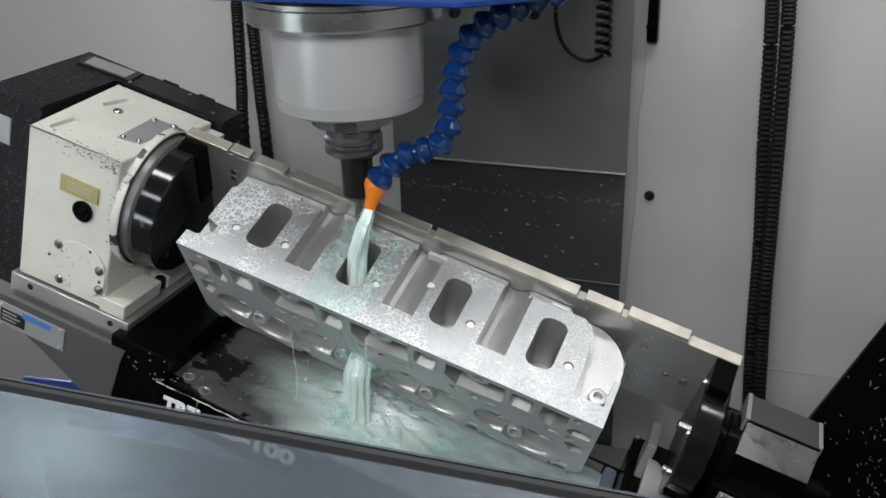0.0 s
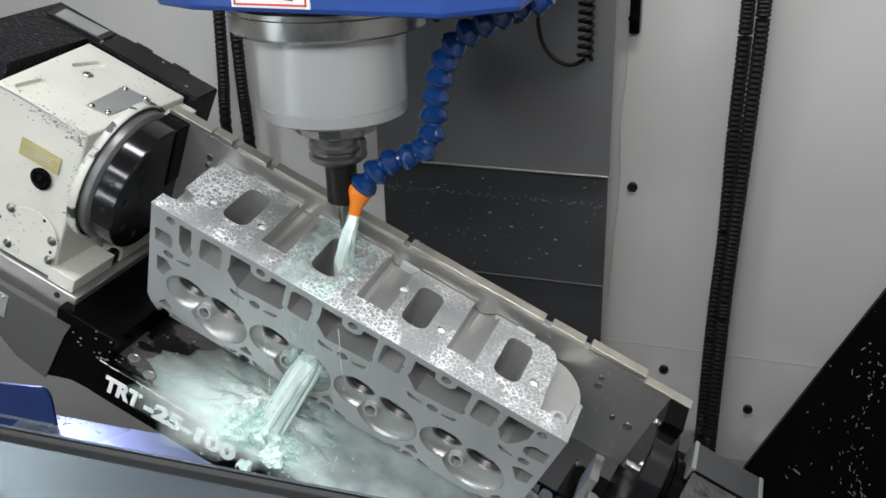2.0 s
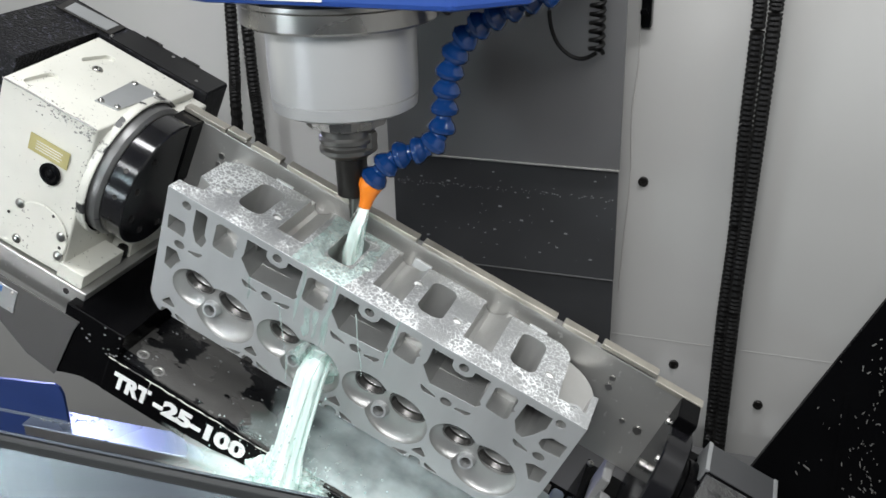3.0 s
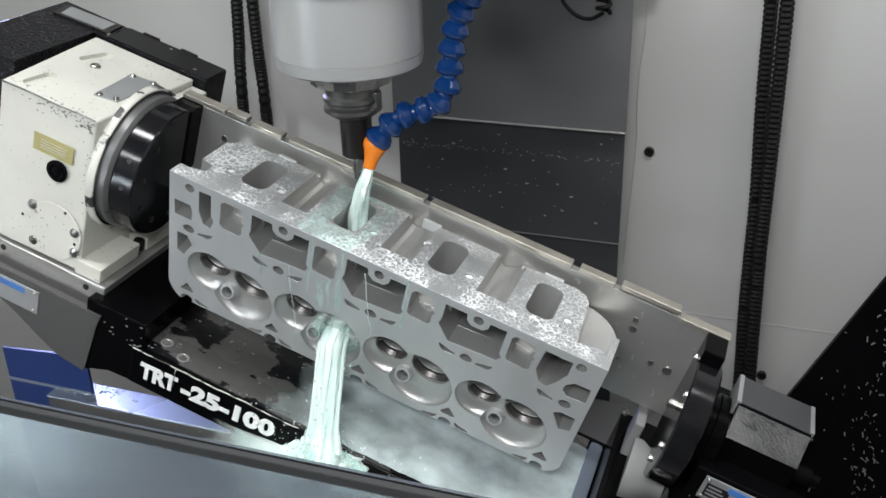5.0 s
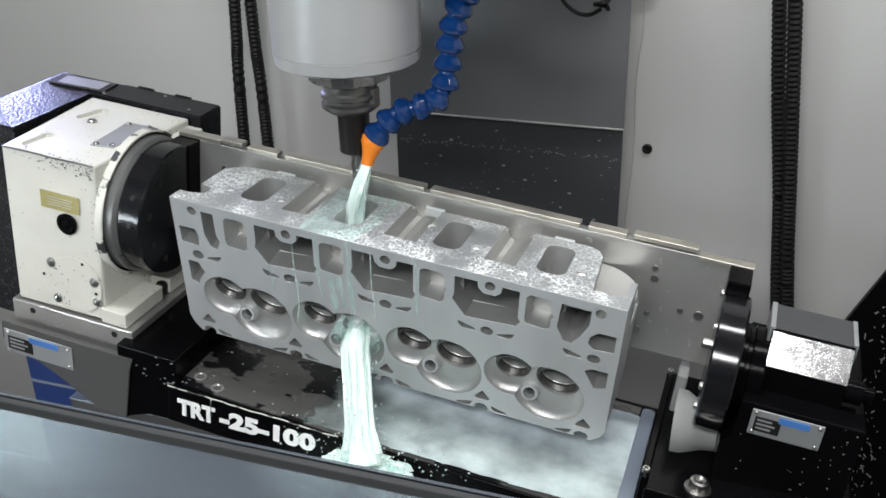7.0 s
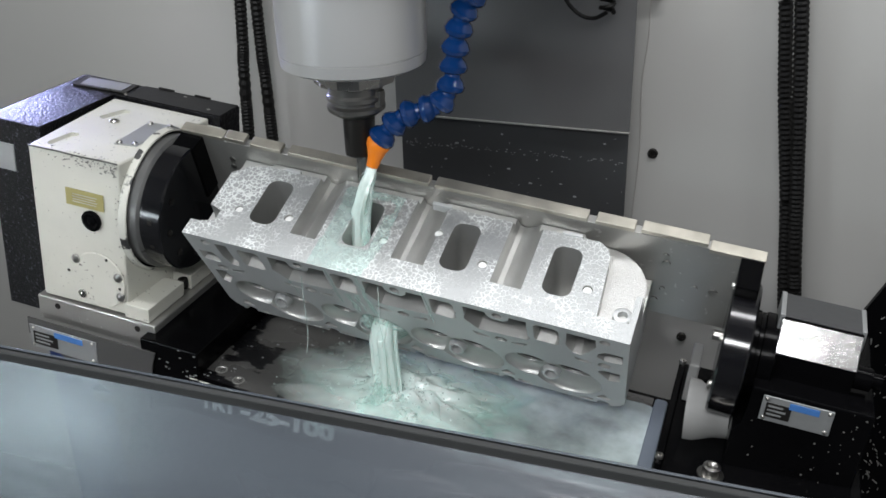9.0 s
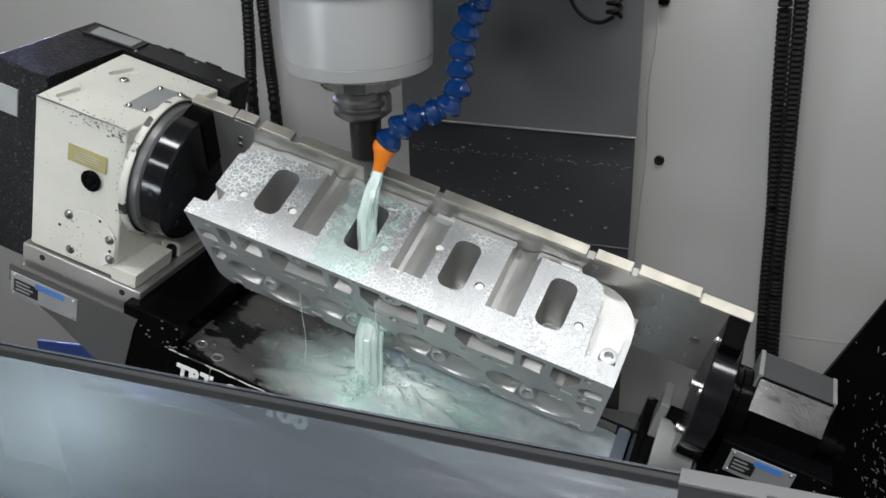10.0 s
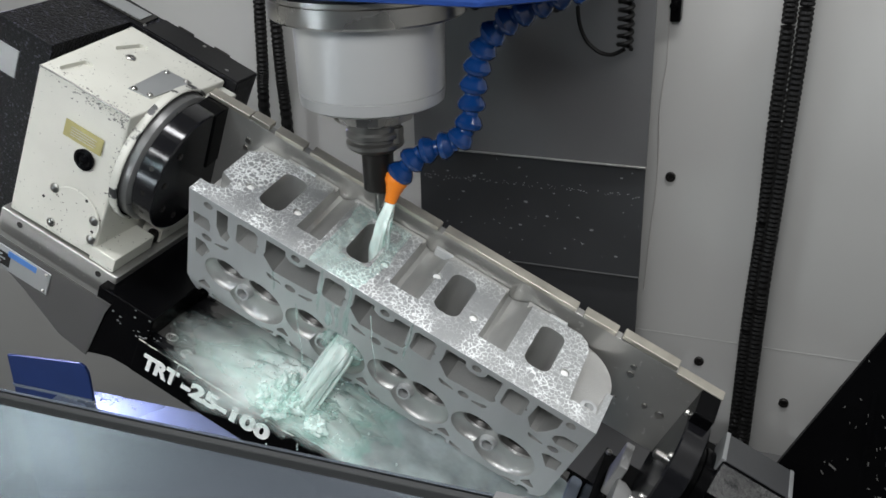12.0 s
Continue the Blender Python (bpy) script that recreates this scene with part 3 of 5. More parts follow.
    for b in BOSS[1:]:
        sleeve = bmesh.new()
        lathe([(0.004, 0.0092), (0.003, 0.0087), (0.003, 0.0066), (0.012, 0.0062)], on_deck(b + 0.0505, 0.147, 0.0), Vector(on_deck(0, 0.35, 1)) - Vector(on_deck(0, 0, 0)), sleeve, 22)
        lathe([(0.004, 0.0092), (0.016, 0.0118)], on_deck(b + 0.0505, 0.147, 0.0), Vector(on_deck(0, 0.35, 1)) - Vector(on_deck(0, 0, 0)), sleeve, 22)
        bmesh.ops.delete(sleeve, geom=[f for f in sleeve.faces if len(f.verts) > 4], context="FACES")
        part("plug_boss", sleeve, CAST, ob, "", True)
    for x, y in ((0.2075, -0.034), (-0.2535, -0.0425)):
        boss = bmesh.new()
        lathe([(0, 0.0105), (0.013, 0.0098), (0.0138, 0.0085), (0.0138, 0.0052), (0.006, 0.005)], (x, y, 0.040 if x > 0 else 0.036), (0, 0, 1), boss, 24)
        part("bolt_boss", boss, CAST, ob, "", True)
    for x, y in [(-0.1677 + PITCH * k, -0.0236) for k in range(4)] + [(-0.2275, -0.0275), (-0.0025, 0.0038)]:
        part("foam_plug", lathe([(0, 0.0046), (0.0012, 0.0044), (0.002, 0.003)], (x, y, 0.0655), (0, 0, 1), seg=14), WHITE, ob, "white foam caught in a bolt hole", True)
    for k, x in enumerate((-0.195, -0.012, 0.135)):
        part("rail_pad", box(x - 0.011, x + 0.011, 0.040, 0.0445, 0.060, 0.0705, 0.0008), CAST, ob)
    return tagged(ob, "bare aluminium engine cylinder head wet with coolant foam", "cylinder head")


# ---- the fixture that carries the head between the two faceplates ----
def fixture():
    root = thing("tilting_fixture", "stained steel fixture plate between two black faceplates", "fixture")
    bars = [(-0.343, -0.287, 0.0865), (-0.285, -0.259, 0.0885), (-0.252, -0.2125, 0.0865), (-0.2035, -0.0315, 0.0865), (-0.0245, 0.1465, 0.0865), (0.1555, 0.197, 0.0865), (0.204, 0.2725, 0.0885), (0.2745, 0.331, 0.081)]
    plate = part("plate", box(-0.3185, 0.318, 0.0545, 0.0655, -0.046, 0.0805, 0.0008), PLATE, root)
    part("end_block", box(-0.344, -0.3155, 0.030, 0.066, 0.0, 0.0805, 0.001), BLACK, root, "black end block behind the plate")
    for x0, x1, z in bars:
        part("top_bar", box(x0, x1, 0.053, 0.067, z - 0.0055, z, 0.0008), BRONZED, root)
    for x, z, r in ((0.2877, 0.0116, 0.0055), (0.268, 0.0125, 0.0035), (0.233, 0.055, 0.0035), (0.2345, 0.043, 0.0045), (0.2345, 0.0, 0.003), (0.228, -0.022, 0.004), (-0.282, 0.052, 0.004), (-0.283, 0.04, 0.0035)):
        part("screw", lathe([(0, r), (0.0015, r * 0.9)], (x, 0.0545, z), (0, -1, 0), seg=12), STEEL, plate, "", True)
    face = part("faceplate", lathe([(0, 0.075), (0.002, 0.077), (0.0265, 0.077), (0.0285, 0.0755)], (-0.346, 0.006, 0.008), (1, 0, 0), seg=72), GLOSSBLACK, root, "glossy black round faceplate", True, 20)
    for k in range(5):
        t = radians(128 + 38 * k)
        part("cap_screw", bolt_head((-0.3177, 0.006 + 0.058 * math.cos(t), 0.008 + 0.058 * math.sin(t)), (1, 0, 0), 0.0042, 0.0015), DARKSTEEL, face, "", True)
    for k in range(5):
        t = radians(150 + 24 * k)
        part("rim_hole", lathe([(0, 0.003), (0.0006, 0.003)], (-0.331, 0.006 + 0.0767 * math.cos(t), 0.008 + 0.0767 * math.sin(t)), (0, math.cos(t), math.sin(t)), seg=12), DARKSTEEL, face)
    tail = part("tail_faceplate", lathe([(0, 0.069), (0.002, 0.071), (0.026, 0.071), (0.028, 0.069)], (0.3065, 0.004, -0.006), (1, 0, 0), seg=72), GLOSSBLACK, root, "glossy black tailstock faceplate", True, 20)
    part("tail_lug", box(0.307, 0.330, 0.015, 0.066, 0.0, 0.0795, 0.0015), BLACK, tail)
    part("tail_hub", lathe([(0, 0.046), (0.006, 0.046), (0.007, 0.043), (0.011, 0.043), (0.012, 0.046), (0.025, 0.046), (0.027, 0.044)], (0.334, 0.002, -0.006), (1, 0, 0), seg=48), BLACK, tail, "", True)
    part("centre_pin", lathe([(0, 0.0055), (0.010, 0.0055), (0.011, 0.0045)], (0.308, 0.0, 0.0125), (-1, 0, 0), seg=16), STEEL, tail, "bright steel dowel pin", True)
    for y, z in ((-0.03, 0.05), (-0.045, -0.01), (-0.02, -0.05), (0.035, 0.055)):
        part("cap_screw", bolt_head((0.3065, y, z), (-1, 0, 0), 0.004, 0.003), STEEL, tail, "", True)
    return root


def lettering(text, width, height, mat, parent, place, name="lettering"):
    curve = bpy.data.curves.new("letters", "FONT")
    curve.body, curve.extrude, curve.offset = text, 0.02, 0.05
    ob = new("letters", curve)
    me = bpy.data.meshes.new_from_object(ob.evaluated_get(bpy.context.evaluated_depsgraph_get()))
    bpy.data.objects.remove(ob)
    xs, ys = [v.co.x for v in me.vertices], [v.co.y for v in me.vertices]
    for v in me.vertices:
        u = (v.co.x - min(xs)) / (max(xs) - min(xs)) * width
        h = (v.co.y - min(ys)) / (max(ys) - min(ys)) * height
        v.co = place(u, h, v.co.z * 0.03)
    out = new(name, me)
    me.materials.append(mat)
    out.parent = parent
    return out


# ---- the rotary table: housing, bridge and tailstock ----
def name_plate(x0, x1, z0, z1, y, parent):
    tag = part("name_plate", box(x0, x1, y - 0.0015, y, z0, z1, 0.0005), TAG, parent, "aluminium name plate with blue and black print")
    w, h = x1 - x0, z1 - z0
    part("black_field", box(x0 + 0.06 * w, x0 + 0.42 * w, y - 0.0022, y - 0.0014, z0 + 0.18 * h, z0 + 0.75 * h), DARKSTEEL, tag)
    for k in range(3):
        part("print_bar", box(x0 + 0.09 * w, x0 + (0.30 + 0.05 * (k % 2)) * w, y - 0.0027, y - 0.0021, z0 + (0.60 - 0.16 * k) * h, z0 + (0.67 - 0.16 * k) * h), TAG, tag)
    part("blue_field", box(x0 + 0.38 * w, x0 + 0.8 * w, y - 0.0024, y - 0.0014, z0 + 0.68 * h, z0 + 0.92 * h), LABELBLUE, tag)
    for a in (0.06, 0.94):
        for c in (0.12, 0.88):
            part("rivet", bolt_head((x0 + a * w, y - 0.0015, z0 + c * h), (0, -1, 0), 0.0022, 0.002, False), STEEL, tag, "", True)


def rotary_table():
    root = thing("rotary_table", "cream rotary table housing on a black tilting bridge", "rotary table")
    side = lambda u, v, w: (u, w, v)
    h = prism([(-0.488, -0.0755), (-0.368, -0.0735), (-0.360, 0.104), (-0.500, 0.104)], flat, -0.116, 0.0815)
    bmesh.ops.bevel(h, geom=h.edges[:], offset=0.0025, segments=2, affect="EDGES", profile=0.5)
    c = bmesh.new()
    for x, y, a in ((-0.466, -0.041, 84), (-0.464, 0.056, 74)):
        m = Matrix.Translation((x, y, 0.0815)) @ Matrix.Rotation(radians(a), 4, "Z")
        pts = [m @ Vector((u, v, 0)) for u, v in rounded(-0.022, 0.022, -0.007, 0.007, 0.0065)]
        prism([(p.x, p.y) for p in pts], flat, 0.0765, 0.09, c)
    h = carve(h, [c])
    housing = part("housing", h, CREAM, root, "chipped cream painted rotary housing")
    part("shoulder", box(-0.362, -0.340, 0.060, 0.104, 0.0, 0.073, 0.002), CREAM, housing)
    part("foot", box(-0.372, -0.338, -0.0765, 0.0, -0.1175, -0.0985, 0.0012), CREAM, housing)
    part("foot", box(-0.372, -0.338, 0.016, 0.09, -0.1175, -0.0985, 0.0012), CREAM, housing)
    part("clamp_bolt", bolt_head((-0.345, 0.008, -0.112), (0, 0, 1), 0.007, 0.012), DARKSTEEL, housing, "black clamp bolt in the foot slot", True)
    disc = part("cover_disc", lathe([(0, 0.0365), (0.0006, 0.0365), (0.0007, 0.0358), (0.0012, 0.0355)], (-0.405, -0.0755, -0.0755), (0, -1, 0), seg=44), CREAM, housing, "", True)
    for x, z in ((-0.4353, -0.0534), (-0.3775, -0.065), (-0.430, -0.100), (-0.3755, -0.091)):
        part("screw", bolt_head((x, -0.076, z), (0, -1, 0), 0.0062, 0.0045, False), STEEL, disc, "", True)
    for x, z in ((-0.447, -0.072), (-0.376, -0.080), (-0.392, -0.045)):
        part("hole", lathe([(0, 0.002), (0.0004, 0.002)], (x, -0.0768, z), (0, -1, 0), seg=10), DARKSTEEL, disc)
    part("sight_glass", lathe([(0, 0.0125), (0.003, 0.013), (0.0045, 0.0095), (0.003, 0.006), (0.005, 0.003)], (-0.4076, -0.0755, 0.0035), (0, -1, 0), seg=28), BLACK, housing, "black sight glass plug", True)
    label = part("warning_label", box(-0.441, -0.39, -0.0765, -0.0755, 0.018, 0.039), GOLD, housing, "gold foil warning label")
    for k in range(4):
        part("print_bar", box(-0.432, -0.398 - 0.002 * (k % 2), -0.0769, -0.0764, 0.0325 - 0.0032 * k, 0.0337 - 0.0032 * k), BRONZED, label)
    cover = part("top_plate", prism([(-0.407, -0.027), (-0.381, -0.021), (-0.377, 0.055), (-0.4115, 0.0505)], flat, 0.0812, 0.0832), TAG, housing, "screwed aluminium cover plate")
    for x, y in ((-0.4025, -0.0223), (-0.3845, -0.0172), (-0.3811, 0.05), (-0.4067, 0.0463)):
        part("screw", bolt_head((x, y, 0.0832), (0, 0, 1), 0.0038, 0.003, False), STEEL, cover, "", True)
    part("eye_bolt", bolt_head((-0.4492, 0.0336, 0.0812), (0, 0, 1), 0.006, 0.003), STEEL, housing, "", True)
    part("collar", lathe([(0, 0.0885), (0.007, 0.088), (0.009, 0.087), (0.009, 0.085), (0.004, 0.0845)], (-0.3675, 0.006, 0.008), (1, 0, 0), seg=64), WORN, housing, "worn flaking cream collar", True, 20)
    # black disc painted as the shade between collar and seal ring
    part("gap_shade", lathe([(0, 0.0845), (0.005, 0.0845)], (-0.3665, 0.006, 0.008), (1, 0, 0), seg=56), BLACK, housing, "black disc for the shade in the seal gap", True)
    part("seal_ring", lathe([(0, 0.0820), (0.014, 0.0820), (0.016, 0.0805), (0.018, 0.078)], (-0.363, 0.006, 0.008), (1, 0, 0), seg=64), RINGGREY, housing, "worn grey steel seal ring", True, 20)
    rng = random.Random(31)
    flakes = bmesh.new()
    for k in range(150):
        if k < 100:
            x, z = -0.488 + 0.119 * rng.random() ** 0.55, 0.079 - abs(rng.gauss(0, 0.010)) * (0.35 + 0.65 * rng.random())
            m = Matrix.Translation((x, -0.0755 + 0.0167 * (x + 0.488), z))
        elif k < 125:
            m = Matrix.Translation((rng.uniform(-0.48, -0.37), -0.0735 + abs(rng.gauss(0, 0.005)), 0.0816)) @ Matrix.Rotation(radians(90), 4, "X")
        else:
            z = rng.uniform(-0.11, 0.075)
            m = Matrix.Translation((-0.370 - abs(rng.gauss(0, 0.003)), -0.0744, z))
        r = rng.uniform(0.0005, 0.0022) * rng.uniform(0.5, 1)
        n = rng.randint(5, 7)
        prism([(r * rng.uniform(0.5, 1.3) * math.cos(6.283 * i / n), 0.7 * r * rng.uniform(0.5, 1.2) * math.sin(6.283 * i / n)) for i in range(n)], lambda u, v, w, m=m: m @ Vector((u, w, v)), -0.0003, 0.0003, flakes)
    tagged(part("paint_chip", flakes, TOOL, housing, "dark chips in the cream paint"), kind="stuff")
    part("worn_edge", tube([(-0.4875, -0.0752, 0.0806), (-0.45, -0.0747, 0.0812), (-0.42, -0.0741, 0.0805), (-0.39, -0.0737, 0.0812), (-0.3695, -0.0731, 0.0807)], 0.0011, seg=6), TOOL, housing, "bare worn edge")
    motor = part("motor_box", prism([(-0.582, -0.035), (-0.505, -0.035), (-0.505, 0.106), (-0.345, 0.106), (-0.345, 0.155), (-0.582, 0.155)], flat, -0.175, 0.085, bevel=0.0015), SPECKLE, root, "black crinkle-painted motor cover")
    part("side_lid", prism([(-0.486, 0.1075), (-0.3465, 0.1075), (-0.3465, 0.1535), (-0.486, 0.1535)], flat, 0.0842, 0.0862), SMOOTHBLACK, motor, "smooth black end of the motor cover")
    vent = part("vent_frame", prism([(-0.566, 0.107), (-0.491, 0.113), (-0.494, 0.149), (-0.572, 0.143)], flat, 0.0848, 0.0872), DARKSTEEL, motor, "black vent frame")
    part("vent_plate", prism([(-0.558, 0.112), (-0.499, 0.117), (-0.501, 0.144), (-0.563, 0.139)], flat, 0.0868, 0.0880), TAG, vent, "worn aluminium vent plate")
    for x in (-0.455, -0.40):
        part("edge_clip", box(x - 0.012, x + 0.012, 0.1535, 0.1565, 0.078, 0.088, 0.001), DARKSTEEL, motor)
    for x, y in ((-0.50, 0.145), (-0.42, 0.145), (-0.37, 0.12), (-0.49, 0.115)):
        part("screw", bolt_head((x, y, 0.085), (0, 0, 1), 0.003, 0.002, False), STEEL, motor, "", True)
    part("motor_tag", box(-0.574, -0.545, -0.0365, -0.035, 0.02, 0.055), TAG, motor)
    base = part("base_plate", box(-0.497, -0.329, -0.0785, 0.1, -0.152, -0.1185, 0.0015), PLATE, root, "stained steel base plate")
    for x in (-0.468, -0.3535):
        part("hole", lathe([(0, 0.004), (0.0005, 0.004)], (x, -0.0787, -0.128), (0, -1, 0), seg=12), DARKSTEEL, base)
    part("guard_sheet", prism([(-0.50, -0.142), (-0.318, -0.142), (-0.322, -0.158), (-0.331, -0.232), (-0.372, -0.226), (-0.43, -0.195), (-0.50, -0.165)], side, -0.0975, -0.0955), SHEET, root, "bent grey sheet guard")
    name_plate(-0.497, -0.400, -0.182, -0.150, -0.0976, root)
    part("side_arm", prism([(-0.34, -0.128), (-0.262, -0.128), (-0.262, -0.214), (-0.30, -0.214), (-0.335, -0.232)], side, -0.0945, 0.12, bevel=0.0015), BLACK, root)
    beam = part("bridge", prism([(-0.272, -0.1635), (0.272, -0.1635), (0.272, -0.2125), (-0.2, -0.2125), (-0.272, -0.213)], side, -0.097, 0.12, bevel=0.0015), BLACK, root, "black bridge beam with white model lettering")
    part("wear_plate", prism([(-0.2655, -0.088), (-0.06, -0.094), (0.25, -0.094), (0.25, 0.11), (-0.255, 0.11)], flat, -0.1635, -0.1615), WETTOP, beam, "scraped wet steel top")
    for x, y in ((-0.2458, -0.0671), (-0.2173, -0.078)):
        part("tapped_hole", lathe([(0, 0.0075), (0.001, 0.0075), (0.0012, 0.0058), (0.0003, 0.005)], (x, y, -0.1618), (0, 0, 1), seg=18), PLATE, beam, "", True)
    for txt, x0, wd in (("TRT", -0.2585, 0.0495), ("-25-100", -0.2035, 0.1215)):
        lettering(txt, wd, 0.0228, WHITE, beam, lambda u, v, w, x0=x0: (x0 + u, -0.0973 - w, -0.1994 + 0.034 * (x0 + 0.2585 + u) + v))
    rng = random.Random(77)
    chips = [(-0.272 + 0.009 * k, -0.0966 + rng.uniform(-0.0006, 0.0006), -0.1632 + rng.uniform(-0.0008, 0.0005)) for k in range(25)]
    part("worn_edge", tube(chips, 0.0007, seg=5), WORN, beam, "chipped bare front edge")
    part("run_mark", tube([(-0.2140, -0.0972, -0.164), (-0.2145, -0.0974, -0.172), (-0.2138, -0.0974, -0.182), (-0.2142, -0.0974, -0.190)], 0.0008, seg=6), WORN, beam, "pale dried run mark")
    specks = bmesh.new()
    for k in range(80):
        x, y = rng.uniform(-0.26, 0.05), rng.uniform(-0.09, 0.06)
        r = rng.uniform(0.0004, 0.0014)
        box(x - r * rng.uniform(0.6, 2.5), x + r, y - r * 0.6, y + r * 0.6, -0.1616, -0.1608, bm=specks)
    for k in range(16):
        x, z = rng.uniform(-0.335, -0.262), rng.uniform(-0.165, -0.13)
        r = rng.uniform(0.0004, 0.0011)
        box(x - r, x + r * 2, -0.0955, -0.0944, z, z + r, bm=specks)
    tagged(part("chip_scatter", specks, TAG, beam, "small bright metal chips"), kind="stuff")
    # tailstock
    tail = part("tail_block", prism([(-0.031, 0.022), (-0.0115, 0.053), (0.042, 0.0535), (0.06, 0.0), (0.06, -0.12), (-0.033, -0.12)], lambda u, v, w: (w, u, v), 0.358, 0.436, bevel=0.0012), BLACK, root, "dark tailstock block")
    part("bare_face", prism([(-0.0305, 0.0228), (-0.0125, 0.0520), (-0.0137, 0.0528), (-0.0318, 0.0234)], lambda u, v, w: (w, u, v), 0.359, 0.435), BARETOP, tail, "bright bare steel clamp face")
    part("top_face", box(0.3605, 0.434, -0.0095, 0.040, 0.0532, 0.0548, 0.0004), COVER, tail)
    part("end_tab", box(0.4335, 0.438, -0.008, 0.040, 0.03, 0.056, 0.0006), TAG, tail)
    part("end_tab", box(0.3555, 0.3605, -0.010, 0.041, 0.03, 0.056, 0.0006), TAG, tail)
    part("end_boss", lathe([(0, 0.012), (0.016, 0.012), (0.017, 0.008), (0.026, 0.008)], (0.436, -0.02, 0.012), (1, 0, 0), seg=18), BLACK, tail, "", True)
    name_plate(0.357, 0.424, -0.037, -0.0085, -0.0605, root)
    part("tail_body", prism([(0.345, -0.004), (0.46, -0.004), (0.46, -0.2), (0.335, -0.2), (0.335, -0.06), (0.345, -0.05)], side, -0.060, 0.1, bevel=0.002), BLACK, root)
    part("tail_base", prism([(0.276, -0.104), (0.335, -0.104), (0.47, -0.09), (0.47, -0.235), (0.276, -0.235)], side, -0.105, 0.115, bevel=0.002), BLACK, root, "black tailstock base")
    strip = part("side_strip", box(0.270, 0.277, -0.098, 0.11, -0.165, -0.096, 0.001), BLACK, root)
    for y in (0.10, -0.088):
        part("strip_bolt", bolt_head((0.2735, y, -0.096), (0, 0, 1), 0.0042, 0.004), STEEL, strip, "", True)
    part("cream_post", box(0.2815, 0.293, 0.035, 0.085, -0.104, -0.055, 0.002), NOSE, root, "grey-white tailstock post")
    part("cream_cone", lathe([(0, 0.037), (0.010, 0.036), (0.030, 0.024), (0.045, 0.022)], (0.290, 0.0, -0.092), (1, 0.0, 0.1), seg=36), NOSE, root, "grey-white tailstock nose", True)
    bolt = part("clamp_bolt", lathe([(0, 0.0135), (0.002, 0.0135), (0.0025, 0.009), (0.011, 0.009), (0.012, 0.006), (0.009, 0.004)], (0.326, -0.083, -0.104), (0, 0, 1), seg=22), STEEL, root, "steel clamp bolt with washer", True)
    rng = random.Random(41)
    specks = bmesh.new()
    for k in range(110):
        r = rng.uniform(0.0002, 0.0008)
        if k < 60:
            x, z = rng.uniform(0.35, 0.458), rng.uniform(-0.16, -0.006)
            box(x - r * rng.uniform(0.6, 2), x + r, -0.0607, -0.0598, z - r, z + r * rng.uniform(0.3, 1), bm=specks)
        else:
            x, z = rng.uniform(0.28, 0.465), rng.uniform(-0.2, -0.112)
            box(x - r * rng.uniform(0.6, 2), x + r, -0.1057, -0.1048, z - r, z + r, bm=specks)
    tagged(part("chip_scatter", specks, PLATE, root, "small bright metal chips"), kind="stuff")
    part("base_edge", box(0.335, 0.40, -0.1065, -0.105, -0.106, -0.104), TAG, root)
    return root


# ---- way covers behind the spindle ----
def way_covers():
    root = thing("way_cover", "dark telescopic steel way cover behind the spindle", "way cover")
    up = part("upper_plate", box(-0.197, 0.155, 0.386, 0.391, 1.143, 2.2, 0.001), COVERTOP, root, "grey upper cover plate")
    for x, z in ((-0.096, 1.360), (0.020, 1.362)):
        part("cap_bolt", bolt_head((x, 0.386, z), (0, -1, 0), 0.008, 0.005), DARKSTEEL, up, "", True)
    part("lip", box(-0.197, 0.155, 0.383, 0.387, 1.1415, 1.144, 0.0005), PLATE, up)
    mid = part("middle_plate", box(-0.195, 0.152, 0.399, 0.404, 0.965, 1.2, 0.001), COVER, root)
    part("lip", box(-0.195, 0.152, 0.397, 0.4, 0.9635, 0.9655, 0.0005), COVERTOP, mid)
    rng = random.Random(12)
    specks = bmesh.new()
    for k in range(150):
        x = rng.uniform(-0.19, 0.15)
        z = 1.094 + rng.gauss(0, 0.0022) if k < 90 else rng.uniform(0.97, 1.13)
        r = rng.uniform(0.0003, 0.0009) if k < 130 else rng.uniform(0.0008, 0.0020)
        box(x - r * 1.6, x + r, 0.3984, 0.3992, z - r * 0.6, z + r * 0.6, bm=specks)
    tagged(part("specks", specks, TAG, mid, "dried coolant specks"), kind="stuff")
    part("lower_plate", box(-0.193, 0.150, 0.410, 0.415, 0.60, 1.0, 0.001), COVER, root)
    return root


def spiral_cable():
    root = thing("coiled_cable", "black coiled cable with a hanging loop", "cable")
    n = 150
    part("coil", tube([(0.126 + 0.0085 * math.cos(k * 2 * math.pi / 10), 0.33 + 0.0085 * math.sin(k * 2 * math.pi / 10), 1.322 + k * 0.0011) for k in range(n)][::1], 0.0031, seg=6), RUBBER, root)
    part("loop", tube([(0.126, 0.33, 1.322), (0.110, 0.33, 1.3135), (0.092, 0.33, 1.3165), (0.074, 0.33, 1.332), (0.064, 0.33, 1.358), (0.063, 0.33, 1.39), (0.072, 0.33, 1.42), (0.08, 0.33, 1.46)], 0.0028, seg=8), RUBBER, root)
    return root


GLASS = bpy.data.materials.new("hazy_polycarbonate")


